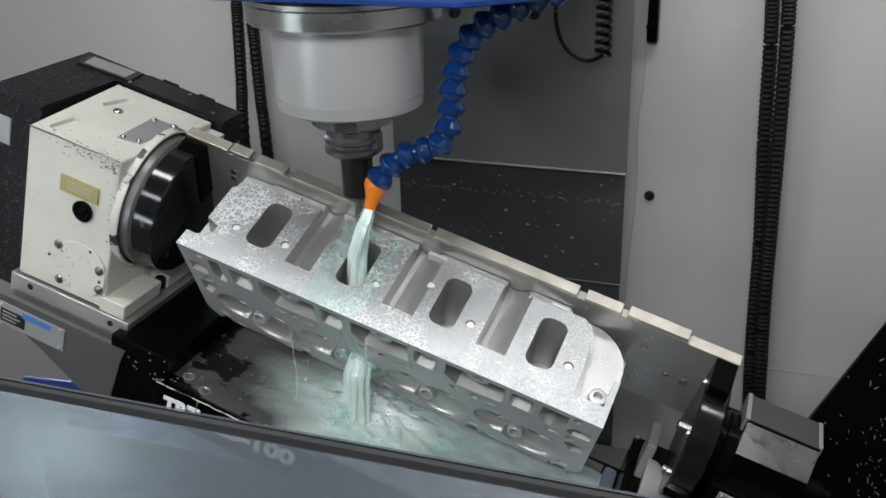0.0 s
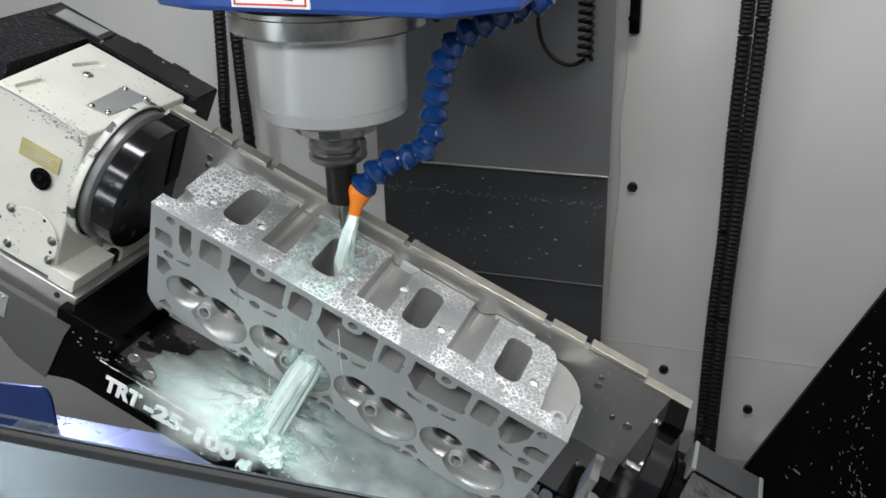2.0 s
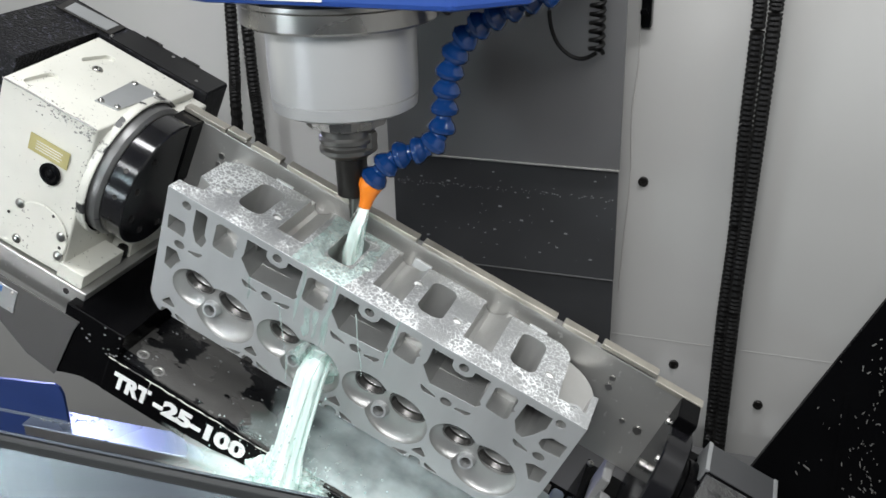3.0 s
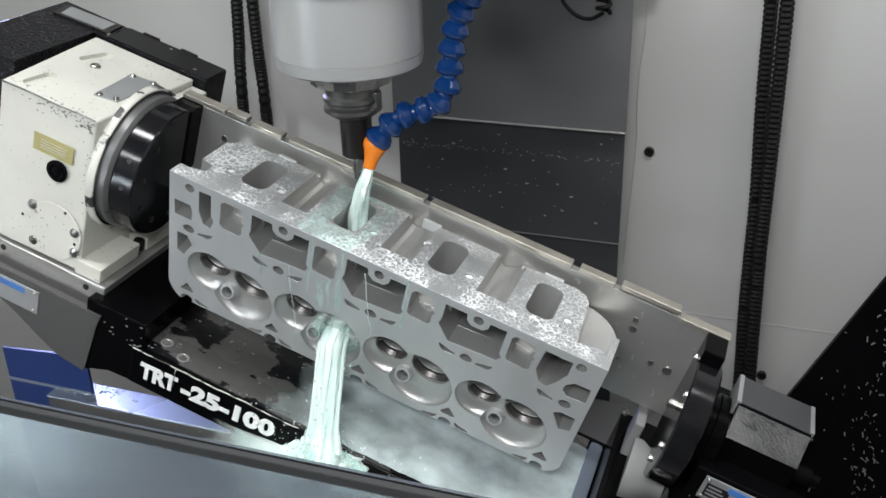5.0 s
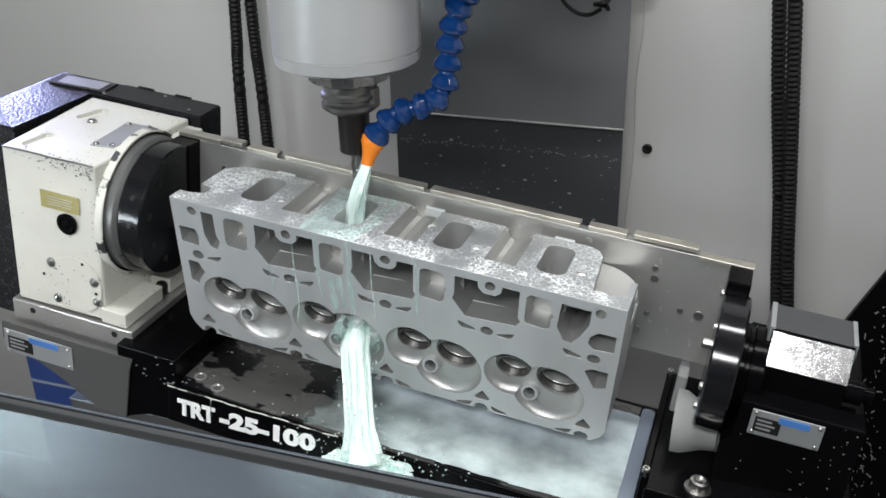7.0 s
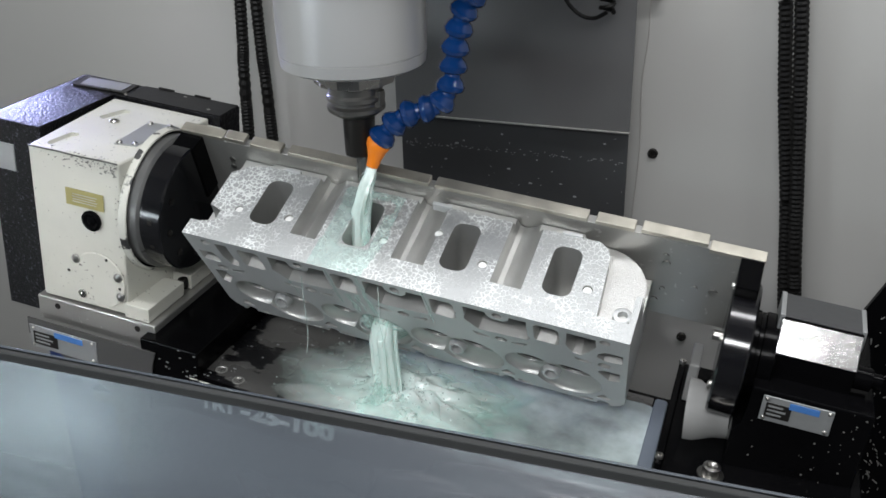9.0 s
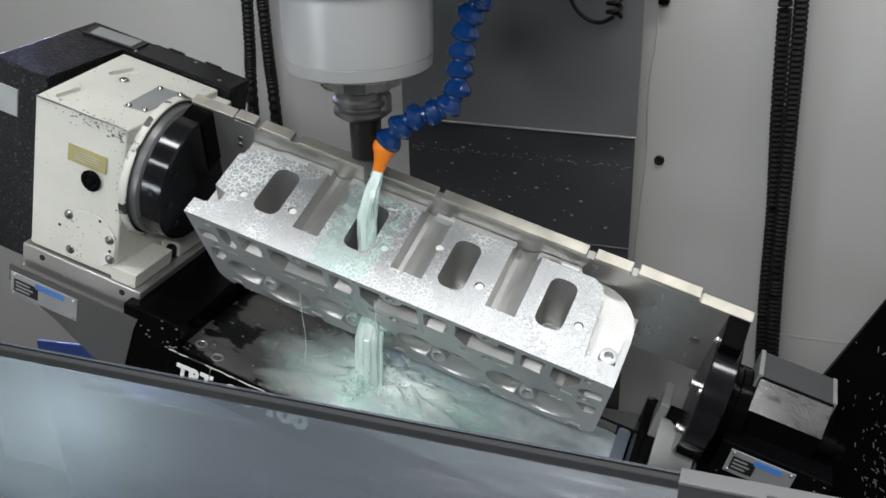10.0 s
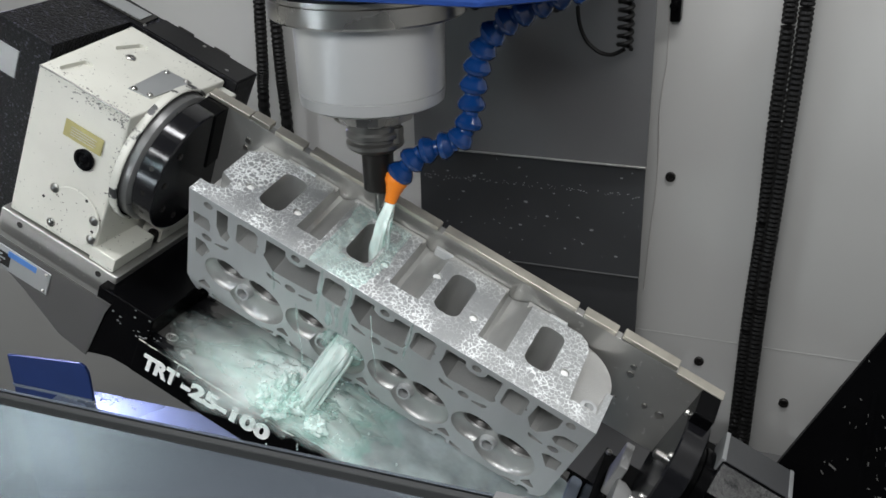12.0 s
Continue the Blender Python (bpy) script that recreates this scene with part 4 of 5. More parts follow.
def shield():
    GLASS.use_nodes = True
    nt = GLASS.node_tree
    bsdf = nt.nodes["Principled BSDF"]
    bsdf.inputs["Base Color"].default_value = (0.068, 0.077, 0.092, 1)
    bsdf.inputs["Roughness"].default_value = 0.30
    bsdf.inputs["Coat Weight"].default_value = 0.6
    bsdf.inputs["Coat Roughness"].default_value = 0.26
    wave = nt.nodes.new("ShaderNodeTexNoise")
    wave.inputs["Scale"].default_value, wave.inputs["Detail"].default_value = 22, 5
    dent = nt.nodes.new("ShaderNodeBump")
    dent.inputs["Strength"].default_value, dent.inputs["Distance"].default_value = 0.35, 0.003
    nt.links.new(wave.outputs["Fac"], dent.inputs["Height"])
    nt.links.new(dent.outputs[0], bsdf.inputs["Coat Normal"])
    clear = nt.nodes.new("ShaderNodeBsdfTransparent")
    clear.inputs[0].default_value = (0.8, 0.84, 0.86, 1)
    co = nt.nodes.new("ShaderNodeTexCoord")
    haze = nt.nodes.new("ShaderNodeTexNoise")
    haze.inputs["Scale"].default_value, haze.inputs["Detail"].default_value = 6, 6
    mp = nt.nodes.new("ShaderNodeMapping")
    mp.inputs["Scale"].default_value = (0.6, 1, 2.2)
    nt.links.new(co.outputs["Object"], mp.inputs[0])
    nt.links.new(mp.outputs[0], haze.inputs["Vector"])
    rng = nt.nodes.new("ShaderNodeMapRange")
    rng.inputs["From Min"].default_value, rng.inputs["From Max"].default_value = 0.3, 0.7
    rng.inputs["To Min"].default_value, rng.inputs["To Max"].default_value = 0.30, 0.80
    nt.links.new(haze.outputs["Fac"], rng.inputs[0])
    mix = nt.nodes.new("ShaderNodeMixShader")
    nt.links.new(rng.outputs[0], mix.inputs[0])
    nt.links.new(clear.outputs[0], mix.inputs[1])
    nt.links.new(bsdf.outputs[0], mix.inputs[2])
    nt.links.new(mix.outputs[0], nt.nodes["Material Output"].inputs[0])
    root = thing("splash_guard", "hazy clear splash guard sheet with a dark top edge", "splash guard")
    part("sheet", prism([(0.0, 0.0), (0.003, 0.0), (-0.197, -0.30), (-0.2, -0.30)], lambda u, v, w: (w, u, v), -0.8, 0.7), GLASS, root)
    # added milky film: stands in for the mist seen through the sheet
    bm = bmesh.new()
    depth = bm.verts.layers.float.new("depth")
    grid = {}
    for i in range(61):
        for j in range(25):
            x, d = 0.08 + 0.42 * i / 60, 0.006 + 0.20 * j / 24
            grid[i, j] = bm.verts.new((x, -0.555 * d + 0.006, -0.832 * d))
            q = 1 - ((x - 0.28) / 0.16) ** 2 - ((d - 0.10) / 0.12) ** 2 + 0.55 * noise.noise((x * 14, d * 14, 3)) + 0.3 * noise.noise((x * 40, d * 40, 5))
            rim = min(i, 60 - i, 2 * j, 2 * (24 - j)) / 6
            grid[i, j][depth] = max(0.0, min(1.0, q, rim)) * 0.85
    for i in range(60):
        for j in range(24):
            bm.faces.new((grid[i, j], grid[i + 1, j], grid[i + 1, j + 1], grid[i, j + 1]))
    part("mist_film", bm, HAZE, root, "milky film standing in for coolant mist behind the sheet", True)
    for x in (-0.8, 0.69):
        part("post", box(x, x + 0.012, 0.002, 0.014, -1.1665, 0.0), SHEET, root)
    part("edge_strip", box(-0.8, 0.7, -0.003, 0.002, -0.0055, 0.0, 0.0008), STRIP, root, "dark rubber edge strip")
    return root


def side_apron():
    root = thing("side_apron", "wet black side apron flecked with metal chips", "apron")
    side = lambda u, v, w: (u, w, v)
    part("sheet", prism([(0.33, 0.75), (0.385, 0.872), (0.50, 1.111), (0.60, 1.318), (0.94, 1.40), (0.94, 0.3), (0.33, 0.3)], side, 0.15, 0.158), BLACK, root)
    rng = random.Random(5)
    chips = bmesh.new()
    for k in range(400):
        u, v = rng.uniform(0.42, 0.75), rng.uniform(0.6, 1.15)
        if k > 270:
            u, v = 0.505 + rng.gauss(0, 0.006) + 0.05 * (v - 0.9), rng.uniform(0.62, 1.05)
        if u - 0.40 < (v - 0.9) * 0.48:
            continue
        s = rng.uniform(0.0003, 0.0013) if k % 12 else rng.uniform(0.001, 0.002)
        bmesh.ops.create_cube(chips, size=1, matrix=Matrix.Translation((u, 0.149, v)) @ Euler((0, rng.gauss(1.4, 0.6), 0)).to_matrix().to_4x4() @ Matrix.Diagonal((s * rng.uniform(1, 6), 0.0015, s * 0.8, 1)))
    tagged(part("chip_scatter", chips, PLATE, root, "small bright metal chips"), kind="stuff")
    part("fold", box(0.47, 0.476, 0.147, 0.151, 0.3, 0.98), BLACK, root)
    return root


def wall_bits():
    ob = thing("blue_side_panel", "blue enamelled sheet panel with a rounded corner", "panel")
    part("sheet", prism([(-0.645, 0.2), (-0.51, 0.2), (-0.508, 0.925), (-0.512, 0.935), (-0.52, 0.939), (-0.645, 0.930)], lambda u, v, w: (u, w, v), -0.05, -0.046), SHADEDBLUE, ob)
    part("edge", box(-0.645, -0.51, -0.0515, -0.0495, 0.88, 0.884), LEDGE, ob)
    b = thing("wall_bracket", "black sensor bracket fixed to the wall", "bracket")
    part("body", box(0.160, 0.175, 0.478, 0.4995, 1.331, 1.6, 0.002), BLACK, b)
    part("knob", lathe([(0, 0.006), (0.01, 0.006), (0.012, 0.004)], (0.166, 0.478, 1.355), (0, -1, 0), seg=14), BLACK, b, "", True)
    cable = part("wall_cable", tube([(-0.75, 0.40, 0.95), (-0.66, 0.38, 0.86), (-0.60, 0.36, 0.74), (-0.55, 0.35, 0.6), (-0.53, 0.35, 0.4), (-0.53, 0.35, 0.204)], 0.004, seg=8), RUBBER)
    tagged(cable, "thin black cable hanging below the table", "cable")
    for x in (-0.30, -0.255):
        leg = part("support_leg", box(x, x + 0.022, 0.24, 0.26, 0.2, 0.95, 0.002), BLACK)
        tagged(leg, "black steel support leg under the bridge", "leg", "support legs")
    pad = thing("machine_table", "grey machine table under the rotary unit", "machine table")
    part("slab", box(-0.10, 0.40, 0.12, 0.40, 0.62, 0.70, 0.003), COVERTOP, pad)
    part("pedestal", box(0.0, 0.3, 0.16, 0.36, 0.2, 0.62, 0.003), COVERTOP, pad)
    return ob


def table_ledge():
    root = thing("table_ledge", "wet blue-grey machine table ledge with metal chips", "ledge")
    part("top_sheet", box(0.0, 0.42, 0.0, 0.044, -0.003, 0.0, 0.001), LEDGE, root)
    part("front_edge", box(0.001, 0.419, 0.001, 0.006, -0.018, -0.003, 0.001), SHEET, root, "dark front edge")
    part("stand", box(0.02, 0.40, 0.014, 0.034, -0.68, -0.003), COVER, root)
    rng = random.Random(17)
    bm = bmesh.new()
    for k in range(160):
        u, v = abs(rng.gauss(0.0, 0.045)) + 0.012, rng.uniform(0.015, 0.042)
        size = rng.uniform(0.0006, 0.002)
        bmesh.ops.create_cube(bm, size=1, matrix=Matrix.Translation((u, v, size * 0.3)) @ Euler((rng.uniform(-1, 1), rng.uniform(-1, 1), rng.uniform(0, 3))).to_matrix().to_4x4() @ Matrix.Diagonal((size * 2, size, size * 0.6, 1)))
    tagged(part("chip_scatter", bm, TAG, root, "bright metal chips"), kind="stuff")
    return root


def end_bracket():
    root = thing("guard_bracket", "grey aluminium angle bracket on the guard edge", "bracket")
    part("bar", box(0.0, 0.064, -0.0065, -0.0035, -0.018, 0.0015, 0.0005), COVER, root, "scratched dark grey bar")
    part("lip", box(0.0, 0.064, -0.0080, 0.0015, 0.0015, 0.0032, 0.0004), COVERTOP, root, "worn grey top lip")
    part("foot_lip", box(-0.002, 0.064, -0.0090, -0.0035, -0.0205, -0.018, 0.0004), COVERTOP, root)
    part("rib", box(0.033, 0.037, -0.0100, -0.0060, -0.018, 0.0036, 0.0004), COVER, root)
    return root


# ---- the coolant ----
def wavy(points, radii, bm, seed, seg=12):
    """A strand of liquid: an uneven tube that wanders a little."""
    rng = random.Random(seed)
    loops = []
    n = 22
    ph = [rng.uniform(0, 6.28) for _ in range(4)]
    for i in range(n + 1):
        s = i / n
        k = s * (len(points) - 1)
        j = min(int(k), len(points) - 2)
        c = Vector(points[j]).lerp(Vector(points[j + 1]), k - j)
        c += Vector((math.sin(7 * s + ph[0]), math.sin(6 * s + ph[1]), 0)) * 0.0022 * s
        r = radii[0] + (radii[1] - radii[0]) * s
        ring = []
        for a in range(seg):
            t = 2 * math.pi * a / seg
            q = r * (1 + 0.22 * math.sin(3 * t + ph[2] + 5 * s) + 0.16 * noise.noise((math.cos(t) * 2 + seed, math.sin(t) * 2, s * 9)))
            ring.append(bm.verts.new(c + Vector((q * math.cos(t), q * math.sin(t), 0))))
        loops.append(ring)
    for p, q in zip(loops, loops[1:]):
        for a in range(seg):
            bm.faces.new((p[a], p[(a + 1) % seg], q[(a + 1) % seg], q[a]))
    bm.faces.new(loops[0][::-1])
    bm.faces.new(loops[-1])


def coolant_jet():
    bm = bmesh.new()
    wavy([(0, 0, 0), (-0.005, -0.013, -0.022), (-0.008, -0.023, -0.046), (-0.010, -0.030, -0.075), (-0.011, -0.034, -0.11)], (0.0055, 0.0100), bm, 3)
    root = thing("coolant_jet", "pale mint coolant jet pouring into an intake port", "coolant")
    part("strand", bm, COOLANT, root, "", True)
    bm = bmesh.new()
    wavy([(0.002, -0.002, -0.004), (0.001, -0.016, -0.03), (0.001, -0.028, -0.07), (0.002, -0.034, -0.10)], (0.003, 0.006), bm, 8)
    part("side_strand", bm, SPRAY, root, "", True)
    return root


def rope(points, radii, bm, seed, seg=26, n=40, rough=0.5):
    """A falling rope of liquid with lobes that twist along it."""
    rng = random.Random(seed)
    ph = [rng.uniform(0, 6.28) for _ in range(5)]
    xs = [k / (len(points) - 1) for k in range(len(points))]
    loops = []
    for i in range(n + 1):
        s = i / n
        c = Vector([float(np.interp(s, xs, [p[a] for p in points])) for a in range(3)])
        r = float(np.interp(s, [k / (len(radii) - 1) for k in range(len(radii))], radii))
        c += Vector((math.sin(5 * s + ph[0]), math.sin(6 * s + ph[1]), 0)) * 0.0018 * s
        ring = []
        for a in range(seg):
            t = 2 * math.pi * a / seg
            q = r * (1 + rough * (0.30 * math.sin(2 * t + ph[2] + 2.6 * s) + 0.08 * math.sin(5 * t + ph[3] - 3 * s)) + rough * 0.9 * noise.noise((math.cos(t) * 1.3 + seed, math.sin(t) * 1.3, s * 4)) + rough * 0.3 * noise.noise((math.cos(t) * 3 + seed, math.sin(t) * 3, s * 14)))
            ring.append(bm.verts.new(c + Vector((q * math.cos(t), q * math.sin(t), 0))))
        loops.append(ring)
    for p, q in zip(loops, loops[1:]):
        for a in range(seg):
            bm.faces.new((p[a], p[(a + 1) % seg], q[(a + 1) % seg], q[a]))
    bm.faces.new(loops[0][::-1])
    bm.faces.new(loops[-1])


def coolant_stream():
    """Its origin is the mouth of the valve; it arches out and falls along -z."""
    root = thing("coolant_stream", "pale mint coolant pouring out of a combustion chamber", "coolant")
    for k, (dx, dy, r, L) in enumerate(((0, 0, 0.0125, 0.142), (0.008, -0.003, 0.008, 0.140), (-0.008, 0.002, 0.008, 0.138), (0.0, -0.006, 0.0085, 0.140), (-0.015, 0.0, 0.0035, 0.125), (0.015, -0.002, 0.0035, 0.130), (0.004, 0.005, 0.009, 0.142))):
        bm = bmesh.new()
        rope([(dx * 0.6, 0.022 + dy, 0.014), (dx * 0.8, 0.006 + dy, 0.007), (dx, -0.006 + dy, -0.014), (dx * 1.05, -0.006 + dy, -L * 0.3), (dx * 1.0, -0.004 + dy, -L * 0.55), (dx * 0.95, -0.002 + dy, -L * 0.8), (dx * 1.15, dy, -L)], (r * 0.85, r * 0.9, r * 0.75, r * 0.66, r * 0.7, r * 1.1), bm, 11 + k)
        part("strand", bm, COOLANT if k in (0, 3) else CHURN, root, "", True)
    drops = bmesh.new()
    rng = random.Random(21)
    for k in range(90):
        z = -rng.uniform(0.01, 0.135)
        a, d = rng.uniform(0, 6.28), 0.013 + abs(rng.gauss(0, 0.006))
        r = rng.uniform(0.0004, 0.0012)
        bmesh.ops.create_icosphere(drops, subdivisions=1, radius=r, matrix=Matrix.Translation((d * math.cos(a), d * math.sin(a), z)) @ Matrix.Diagonal((1, 1, rng.uniform(1, 2.5), 1)))
    tagged(part("droplet_spray", drops, SPRAY, root, "flying coolant droplets", True), kind="stuff")
    return root


def splash():
    root = thing("coolant_splash", "churned pale mint coolant splash on the bridge", "coolant")
    rng = random.Random(9)
    for k in range(15):
        bm = bmesh.new()
        bmesh.ops.create_icosphere(bm, subdivisions=4, radius=1)
        a, d = rng.uniform(0, 6.28), rng.uniform(0.0, 0.040)
        if k > 9:
            a, d = rng.uniform(2.4, 3.9), rng.uniform(0.012, 0.036)
        sx, sy, sz = rng.uniform(0.012, 0.026), rng.uniform(0.011, 0.020), rng.uniform(0.006, 0.013) * (1.8 if k > 9 else 1)
        for v in bm.verts:
            n = v.co.normalized()
            q = 1 + 0.55 * noise.noise(n * 1.8 + Vector((k * 7, 0, 0))) + 0.30 * noise.noise(n * 4.5 + Vector((k * 3, 5, 0)))
            v.co = Vector((n.x * sx * q + d * math.cos(a), n.y * sy * q + d * math.sin(a), max(-0.001, n.z * sz * q)))
        part("surge", bm, CHURN if k % 2 else SPRAY, root, "", True)
    drops = bmesh.new()
    for k in range(420):
        a, d = rng.uniform(0, 6.28), abs(rng.gauss(0, 0.05)) + 0.012
        r = rng.uniform(0.0004, 0.0014)
        bmesh.ops.create_icosphere(drops, subdivisions=1, radius=r, matrix=Matrix.Translation((d * math.cos(a), d * math.sin(a) * 0.8, abs(rng.gauss(0, 0.018)) + 0.001)))
    tagged(part("droplet_spray", drops, SPRAY, root, "flying coolant droplets", True), kind="stuff")
    return root


def surge():
    """The fan of churned coolant that runs away from the splash."""
    root = thing("coolant_surge", "wide fan of foaming mint coolant running over the bridge", "coolant")
    for k, (R, h, mat) in enumerate(((0.135, 0.005, FROTH), (0.105, 0.013, FROTH), (0.072, 0.022, FROTH))):
        bm = bmesh.new()
        rings, seg = 18, 72
        grid = []
        depth = bm.verts.layers.float.new("depth")
        for i in range(rings + 1):
            row = []
            for j in range(seg):
                a = 2 * math.pi * j / seg
                ca, sa = math.cos(a), math.sin(a)
                edge = R * (1 + 0.30 * noise.noise((ca * 1.6 + k * 5, sa * 1.6, 0.3)) + 0.20 * noise.noise((ca * 6, sa * 6 + k * 3, 1)))
                q = i / rings
                z = h * (1 - q * q) * (0.8 + 0.5 * noise.noise((ca * q * 4 + k, sa * q * 4, 2)) + 0.16 * noise.noise((ca * q * 9, sa * q * 9, k)))
                row.append(bm.verts.new((edge * q * ca * 1.15, edge * q * sa * 0.72, z + 0.0006 * k)))
                row[-1][depth] = min(1.0, 1.8 * (1 - q)) * (0.8 + 0.2 * k / 2)
            grid.append(row)
        for p, n in zip(grid, grid[1:]):
            for j in range(seg):
                bm.faces.new((p[j], n[j], n[(j + 1) % seg], p[(j + 1) % seg]))
        bmesh.ops.remove_doubles(bm, verts=bm.verts[:], dist=0.00002)
        part("sheet", bm, mat, root, "", True)
    return root


def film():
    root = thing("coolant_pool", "thin milky coolant film running over the bridge", "coolant")
    rng = random.Random(4)
    bm = bmesh.new()
    nx, ny = 90, 30
    depth = bm.verts.layers.float.new("depth")
    grid = [[None] * (ny + 1) for _ in range(nx + 1)]
    for i in range(nx + 1):
        for j in range(ny + 1):
            x, y = -0.14 + 0.395 * i / nx, -0.093 + 0.18 * j / ny
            z = -0.1580 + 0.0022 * noise.noise((x * 40, y * 40, 3)) + 0.0012 * noise.noise((x * 130, y * 130, 1))
            edge = max(0, (-0.03 - x) / 0.11)
            z -= edge * edge * 0.009
            grid[i][j] = bm.verts.new((x, y, z))
            grid[i][j][depth] = min(1.0, max(0.0, (x + 0.10 + 0.05 * noise.noise((x * 25, y * 25, 7))) / 0.07))
    for i in range(nx):
        for j in range(ny):
            bm.faces.new((grid[i][j], grid[i + 1][j], grid[i + 1][j + 1], grid[i][j + 1]))
    part("sheet", bm, RUNOFF, root, "", True)
    part("end_lip", prism(rounded(0.252, 0.268, -0.09, 0.10, 0.006), flat, -0.1635, -0.1535, bevel=0.001), LEDGE, root, "wet pale blue end lip holding the coolant")
    return root


def wash():
    """Coolant running over the port face and down the deck below the jet."""
    root = thing("coolant_wash", "thin mint coolant wash running over the cylinder head", "coolant")
    for name, place, us, vs in (("face_film", lambda u, v: (u, v, 0.0694), (-0.140, -0.045), (-0.0765, 0.040)),):
        bm = bmesh.new()
        n = 44
        grid = {}
        for i in range(n + 1):
            for j in range(n + 1):
                u, v = us[0] + (us[1] - us[0]) * i / n, vs[0] + (vs[1] - vs[0]) * j / n
                grid[i, j] = (u, v)
        made = {}
        for i in range(n):
            for j in range(n):
                u, v = grid[i, j]
                side = min(i, n - i) / n
                hole = abs(u + 0.0852) < 0.017 and -0.044 < v < 0.028 and name == "face_film"
                dry = -0.1580 < u < -0.1265 and v > -0.047 and name == "face_film"
                if hole or dry or side < 0.16 + 0.16 * noise.noise((u * 60, v * 25, 2)):
                    continue
                quad = []
                for key in ((i, j), (i + 1, j), (i + 1, j + 1), (i, j + 1)):
                    if key not in made:
                        made[key] = bm.verts.new(place(*grid[key]))
                    quad.append(made[key])
                bm.faces.new(quad)
        part(name, bm, WASH, root, "", True)
    rng = random.Random(6)
    for u0, v0, v1, w in ((-0.1025, 0.002, 0.085, 0.0022), (-0.0668, 0.001, 0.10, 0.0030), (-0.088, 0.054, 0.098, 0.0060), (-0.078, 0.052, 0.094, 0.0045), (-0.064, 0.060, 0.098, 0.0035), (0.0085, 0.001, 0.075, 0.0018), (-0.160, 0.058, 0.092, 0.0020)):
        bm = bmesh.new()
        rows = []
        p = rng.uniform(0, 6)
        for i in range(25):
            s = i / 24
            v = v0 + (v1 - v0) * s
            u = u0 + 0.14 * (v - v0) * (1 if v0 > 0.05 else 0.25) + 0.0008 * math.sin(9 * s + p)
            h = w * (0.7 + 0.4 * math.sin(5 * s + p) * s) * min(1, 0.25 + 4 * (1 - s))
            rows.append([bm.verts.new(on_deck(u + h * k, v, -0.0003 - 0.0006 * (1 - k * k))) for k in (-1, -0.5, 0, 0.5, 1)])
        for a, b in zip(rows, rows[1:]):
            for k in range(4):
                bm.faces.new((a[k], a[k + 1], b[k + 1], b[k]))
        part("deck_run", bm, WASH, root, "", True)
    for k, (u, v, ru, rv, rw) in enumerate(((-0.060, 0.128, 0.026, 0.020, 0.010), (-0.074, 0.138, 0.017, 0.014, 0.008), (-0.054, 0.146, 0.020, 0.015, 0.009))):
        bm = bmesh.new()
        bmesh.ops.create_icosphere(bm, subdivisions=4, radius=1)
        for x in bm.verts:
            n = x.co.normalized()
            q = 1 + 0.3 * noise.noise(n * 1.7 + Vector((k * 5, 2, 0))) + 0.12 * noise.noise(n * 5 + Vector((k, 0, 3)))
            x.co = Vector(on_deck(u + ru * n.x * q, v + rv * n.y * q, 0.006 + rw * n.z * q))
        part("chamber_froth", bm, WASH if k else SPRAY, root, "", True)
    return root


def drips():
    root = thing("coolant_drip", "thin threads of coolant dripping off the head", "coolant")
    for k, (x, L) in enumerate(((-0.128, 0.095), (-0.040, 0.075))):
        bm = bmesh.new()
        wavy([(x, -0.079, 0.0), (x + 0.001, -0.079, -L * 0.5), (x, -0.079, -L)], (0.0006, 0.0004), bm, 40 + k, 6)
        part("thread", bm, SPRAY, root, "", True)
    return root


# ---- build ----
enclosure()
for pts in (((-0.471, 1.9), (-0.479, 1.45), (-0.483, 1.338), (-0.488, 1.237), (-0.494, 1.14), (-0.505, 0.7)), ((-0.455, 1.9), (-0.457, 1.45), (-0.456, 1.303), (-0.455, 1.22), (-0.452, 1.122), (-0.448, 0.7))):
    hanging_hose(pts, 0.45, "black corrugated conduit hose hanging on the wall")
# the other pair hangs from above and is pushed aside by the tailstock
SWINGING = [hanging_hose(pts, y, "black corrugated conduit hose swinging before the wall") for pts, y in (
    (((0.0, 0.4), (0.0, 0.0), (0.002, -0.15), (0.001, -0.3), (0.003, -0.45), (0.0, -0.6), (0.001, -0.8), (0.0, -1.05)), 0.45),
    (((0.024, 0.4), (0.022, 0.0), (0.0225, -0.15), (0.020, -0.3), (0.0175, -0.42), (0.015, -0.55), (0.016, -0.8), (0.017, -1.05)), 0.432))]
PANEL, RIM = wall_bits(), table_ledge()
side_apron()
SPIN, HOSE, COVERS, COIL = spindle(), coolant_hose(), way_covers(), spiral_cable()
TABLE, FIXTURE, HEAD, SHIELD = rotary_table(), fixture(), cylinder_head(), shield()
BRACKET = end_bracket()
JET, STREAM, SPLASH, FILMS, DRIPS, WASHES = coolant_jet(), coolant_stream(), splash(), film(), drips(), wash()
SURGE = surge()

# seconds; where the coolant strikes the bridge or the ledge before it
POUR = [
    (0, -0.081, -0.041, 0.959), (1, -0.135, -0.056, 0.969), (1.5, -0.165, -0.07, 0.975), (2, -0.149, -0.115, 0.968),
    (2.5, -0.130, -0.150, 0.962), (3, -0.111, -0.163, 0.959), (5, -0.068, -0.174, 0.956), (6, -0.046, -0.182, 0.957),
    (7, -0.014, -0.181, 0.959), (9, -0.026, -0.073, 0.96), (10, -0.067, -0.055, 0.958), (11, -0.129, -0.04, 0.966),
    (12, -0.157, -0.099, 0.974),
]
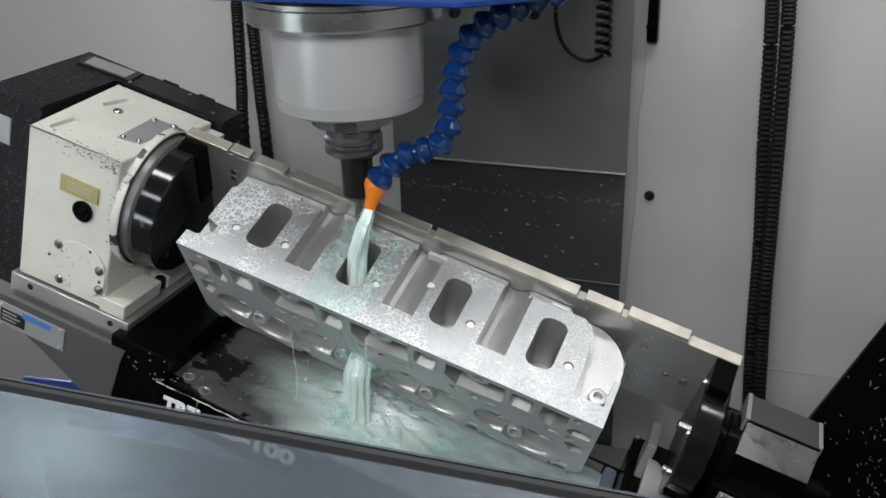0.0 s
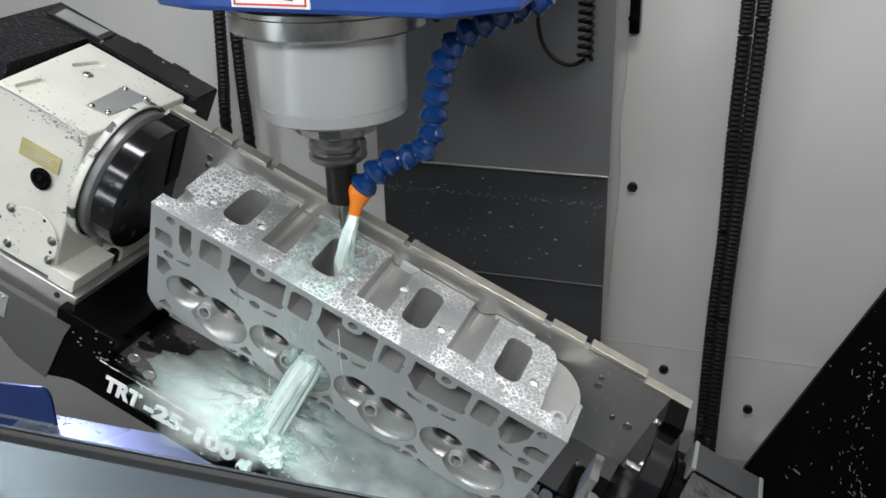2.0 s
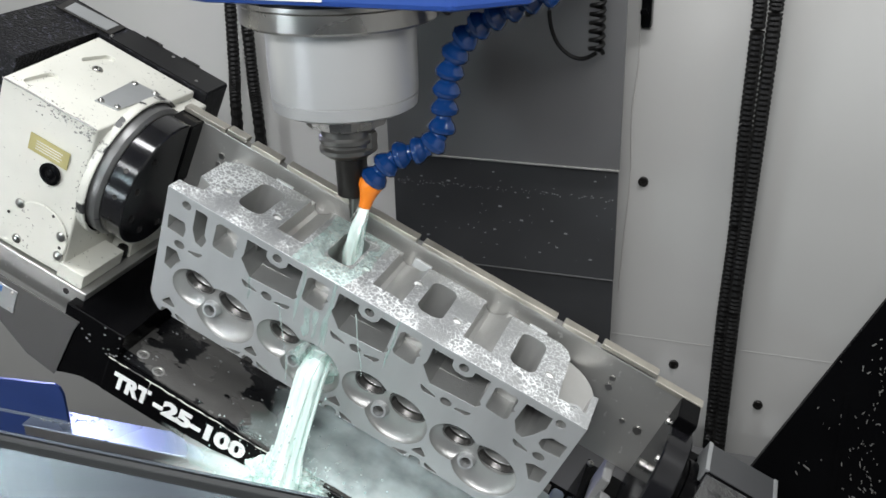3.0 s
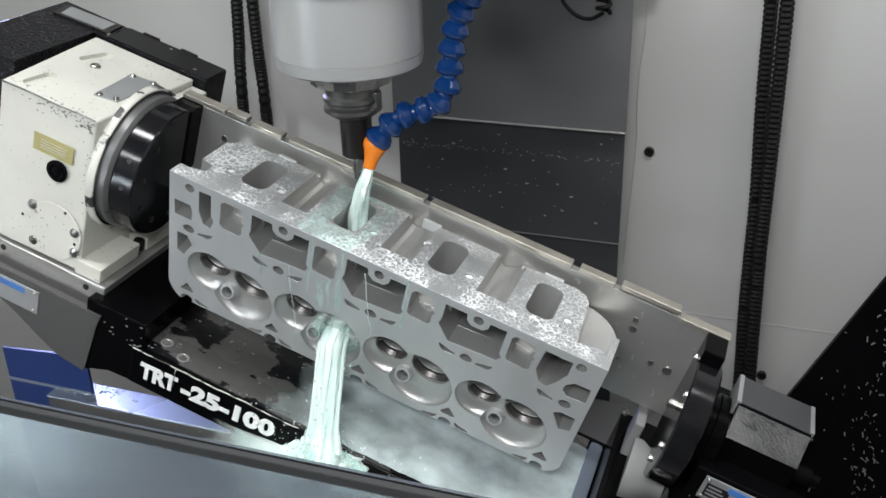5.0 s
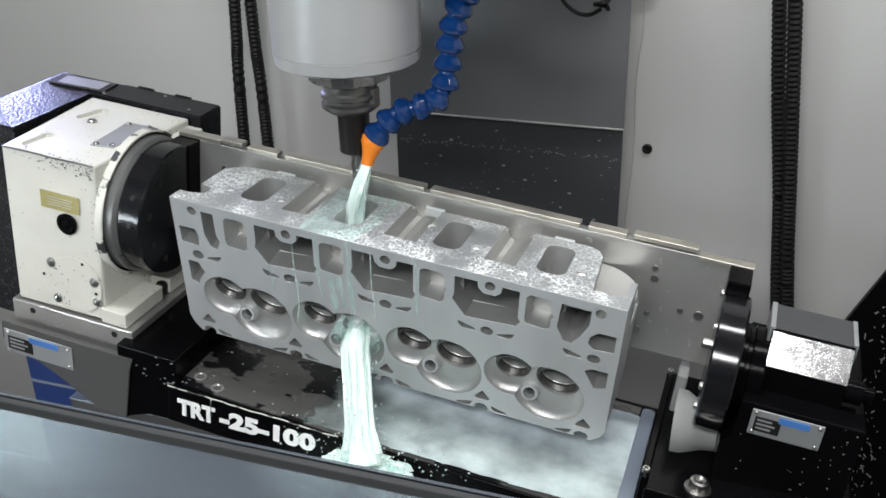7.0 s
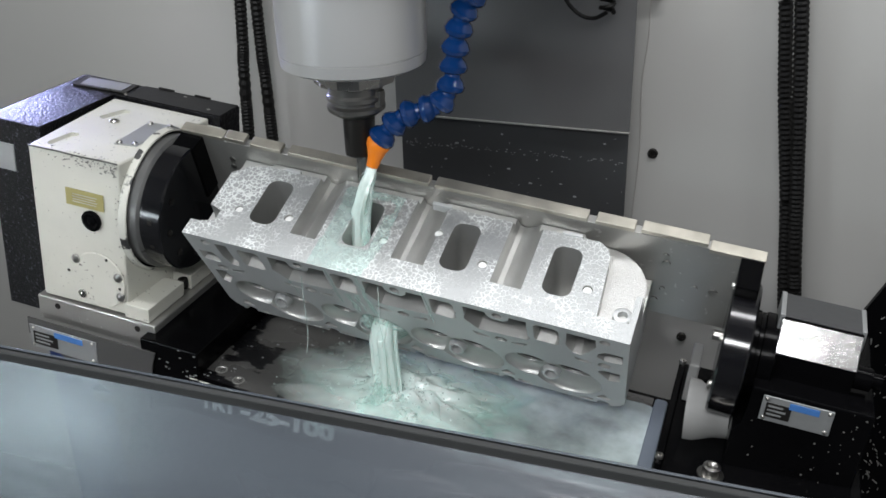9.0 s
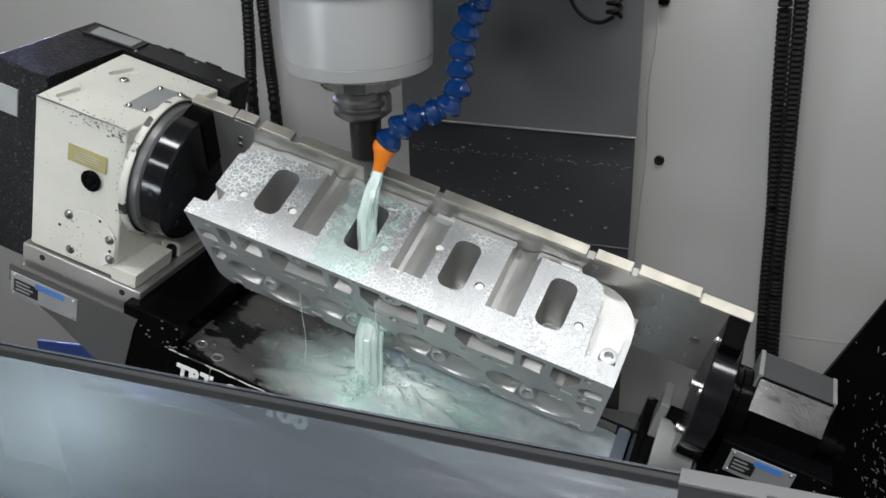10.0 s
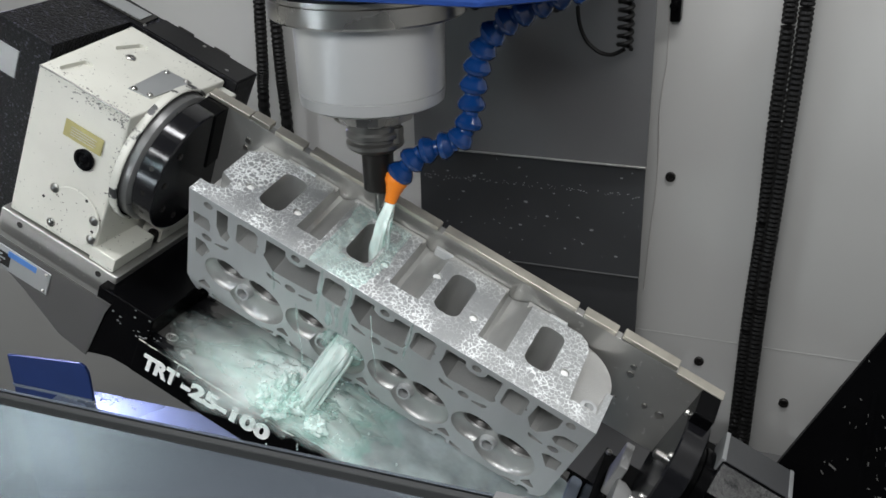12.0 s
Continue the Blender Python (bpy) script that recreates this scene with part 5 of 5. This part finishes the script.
MOUTH = Vector(on_deck(-0.0584, 0.128, 0.0))


def between(rows, t):
    cols = list(zip(*rows))
    return [float(np.interp(t, cols[0], c)) for c in cols[1:]]


def guard(t):
    """Where the splash guard stands: it travels with the table, a little ahead of it where the head is turned up."""
    return between(TILT, t)[1] - 0.613 + between([(0, 0.0075), (2, 0.001), (3, 0.0), (7, 0.001), (9, 0.0072), (10.5, 0.005), (12, -0.002)], t)[0]


def motions():
    lift = [(t, pose(0, 0, z + 0.0205)) for t, z in RISE]
    for ob in (COVERS, COIL):
        walk(ob, lift)
    for ob in (SPIN, HOSE):
        walk(ob, [(t, pose(0, 0, 0.95 * (z + 0.0205))) for t, z in RISE])
    ride = [(t, pose(x, y, z, 0, tilt, 0)) for t, x, y, z, tilt, turn in TILT]
    walk(TABLE, ride)
    walk(FILMS, ride)
    for ob in (FIXTURE, HEAD, WASHES):
        walk(ob, [(t, pose(x, y, z, turn, tilt, 0)) for t, x, y, z, tilt, turn in TILT])
    walk(SHIELD, [(t, pose(0, guard(t), 1.367)) for t, x, y, z, tilt, turn in TILT])
    walk(PANEL, [(t, pose(2 * (x + 0.0232), y + 0.0427, 0)) for t, x, y, z, tilt, turn in TILT])
    walk(RIM, [(t, pose(2 * x - 0.5225, y - 0.0265, 0.88)) for t, x, y, z, tilt, turn in TILT])
    slide = [(0, 0.62), (9, 0.45), (9.5, 0.385), (10, 0.335), (10.5, 0.295), (11, 0.275), (11.5, 0.262), (12, 0.262)]
    walk(BRACKET, [(t, pose(between(slide, t)[0], guard(t), 1.367)) for t, _ in slide])
    for ob in SWINGING:
        walk(ob, [(t, pose(0.320, 0, 1.5, 0, 0.385 * tilt - 9.2, 0)) for t, x, y, z, tilt, turn in TILT])
    rng = random.Random(2)
    steps = [0.1 * k for k in range(121)]
    jet, stream, spl, fan = [], [], [], []
    low = [(0, 0, 0), (2, 0, 0.03), (2.5, 0.06, 0.02), (7, 0.06, 0), (9, 0.0, 0), (10.2, 0, 0), (11, 0, 0.025), (12, 0, 0.03)]
    for k, t in enumerate(steps):
        z = 0.95 * (between(RISE, t)[0] + 0.0205)
        jet.append((t, pose(-0.0583, -0.0215, 1.2205 + z, rng.uniform(-1.5, 1.5), rng.uniform(-1.5, 1.5), 0)))
        e = Vector(between(POUR, t))
        at = between(TILT, t)
        s = pose(at[0], at[1], at[2], at[4], at[3], 0) @ MOUTH
        up = (s - e).normalized()
        side = Vector((0, 1, 0)).cross(up).normalized()
        m = Matrix.Translation(s) @ Matrix((side, up.cross(side), up)).transposed().to_4x4()
        stream.append((t, m @ pose(0, 0, 0, rng.uniform(-1.5, 1.5), rng.uniform(-1.5, 1.5), 9 * math.sin(k * 1.9))))
        tilt = between([r[:6] for r in TILT], t)[3]
        drop, back = between(low, t)
        spl.append((t, Matrix.Translation(e + Vector((0.004, 0.004, 0.011 - 0.4 * drop))) @ pose(0, 0, 0, 0, tilt, 0) @ pose(0, 0, 0, 0, 0, 14 * math.sin(k * 0.9))))
        fan.append((t, Matrix.Translation(e + Vector((0.016 - back, 0.022 + 0.5 * back, 0.008 - drop))) @ pose(0, 0, 0, 0, tilt, 0) @ pose(0, 0, 0, 0, 0, 9 * math.sin(k * 0.7))))
    walk(SURGE, fan)
    walk(JET, jet)
    walk(STREAM, stream)
    walk(SPLASH, spl)
    walk(DRIPS, [(t, pose(x, y, z) @ pose(0, 0, 0, 0, tilt, 0) @ Matrix.Translation(pose(0, 0, 0, turn, 0, 0) @ Vector((0, -0.077, 0.067))) @ Matrix.Translation((0, 0.077, 0)) @ pose(0, 0, 0, 0, -tilt, 0)) for t, x, y, z, tilt, turn in TILT])


motions()
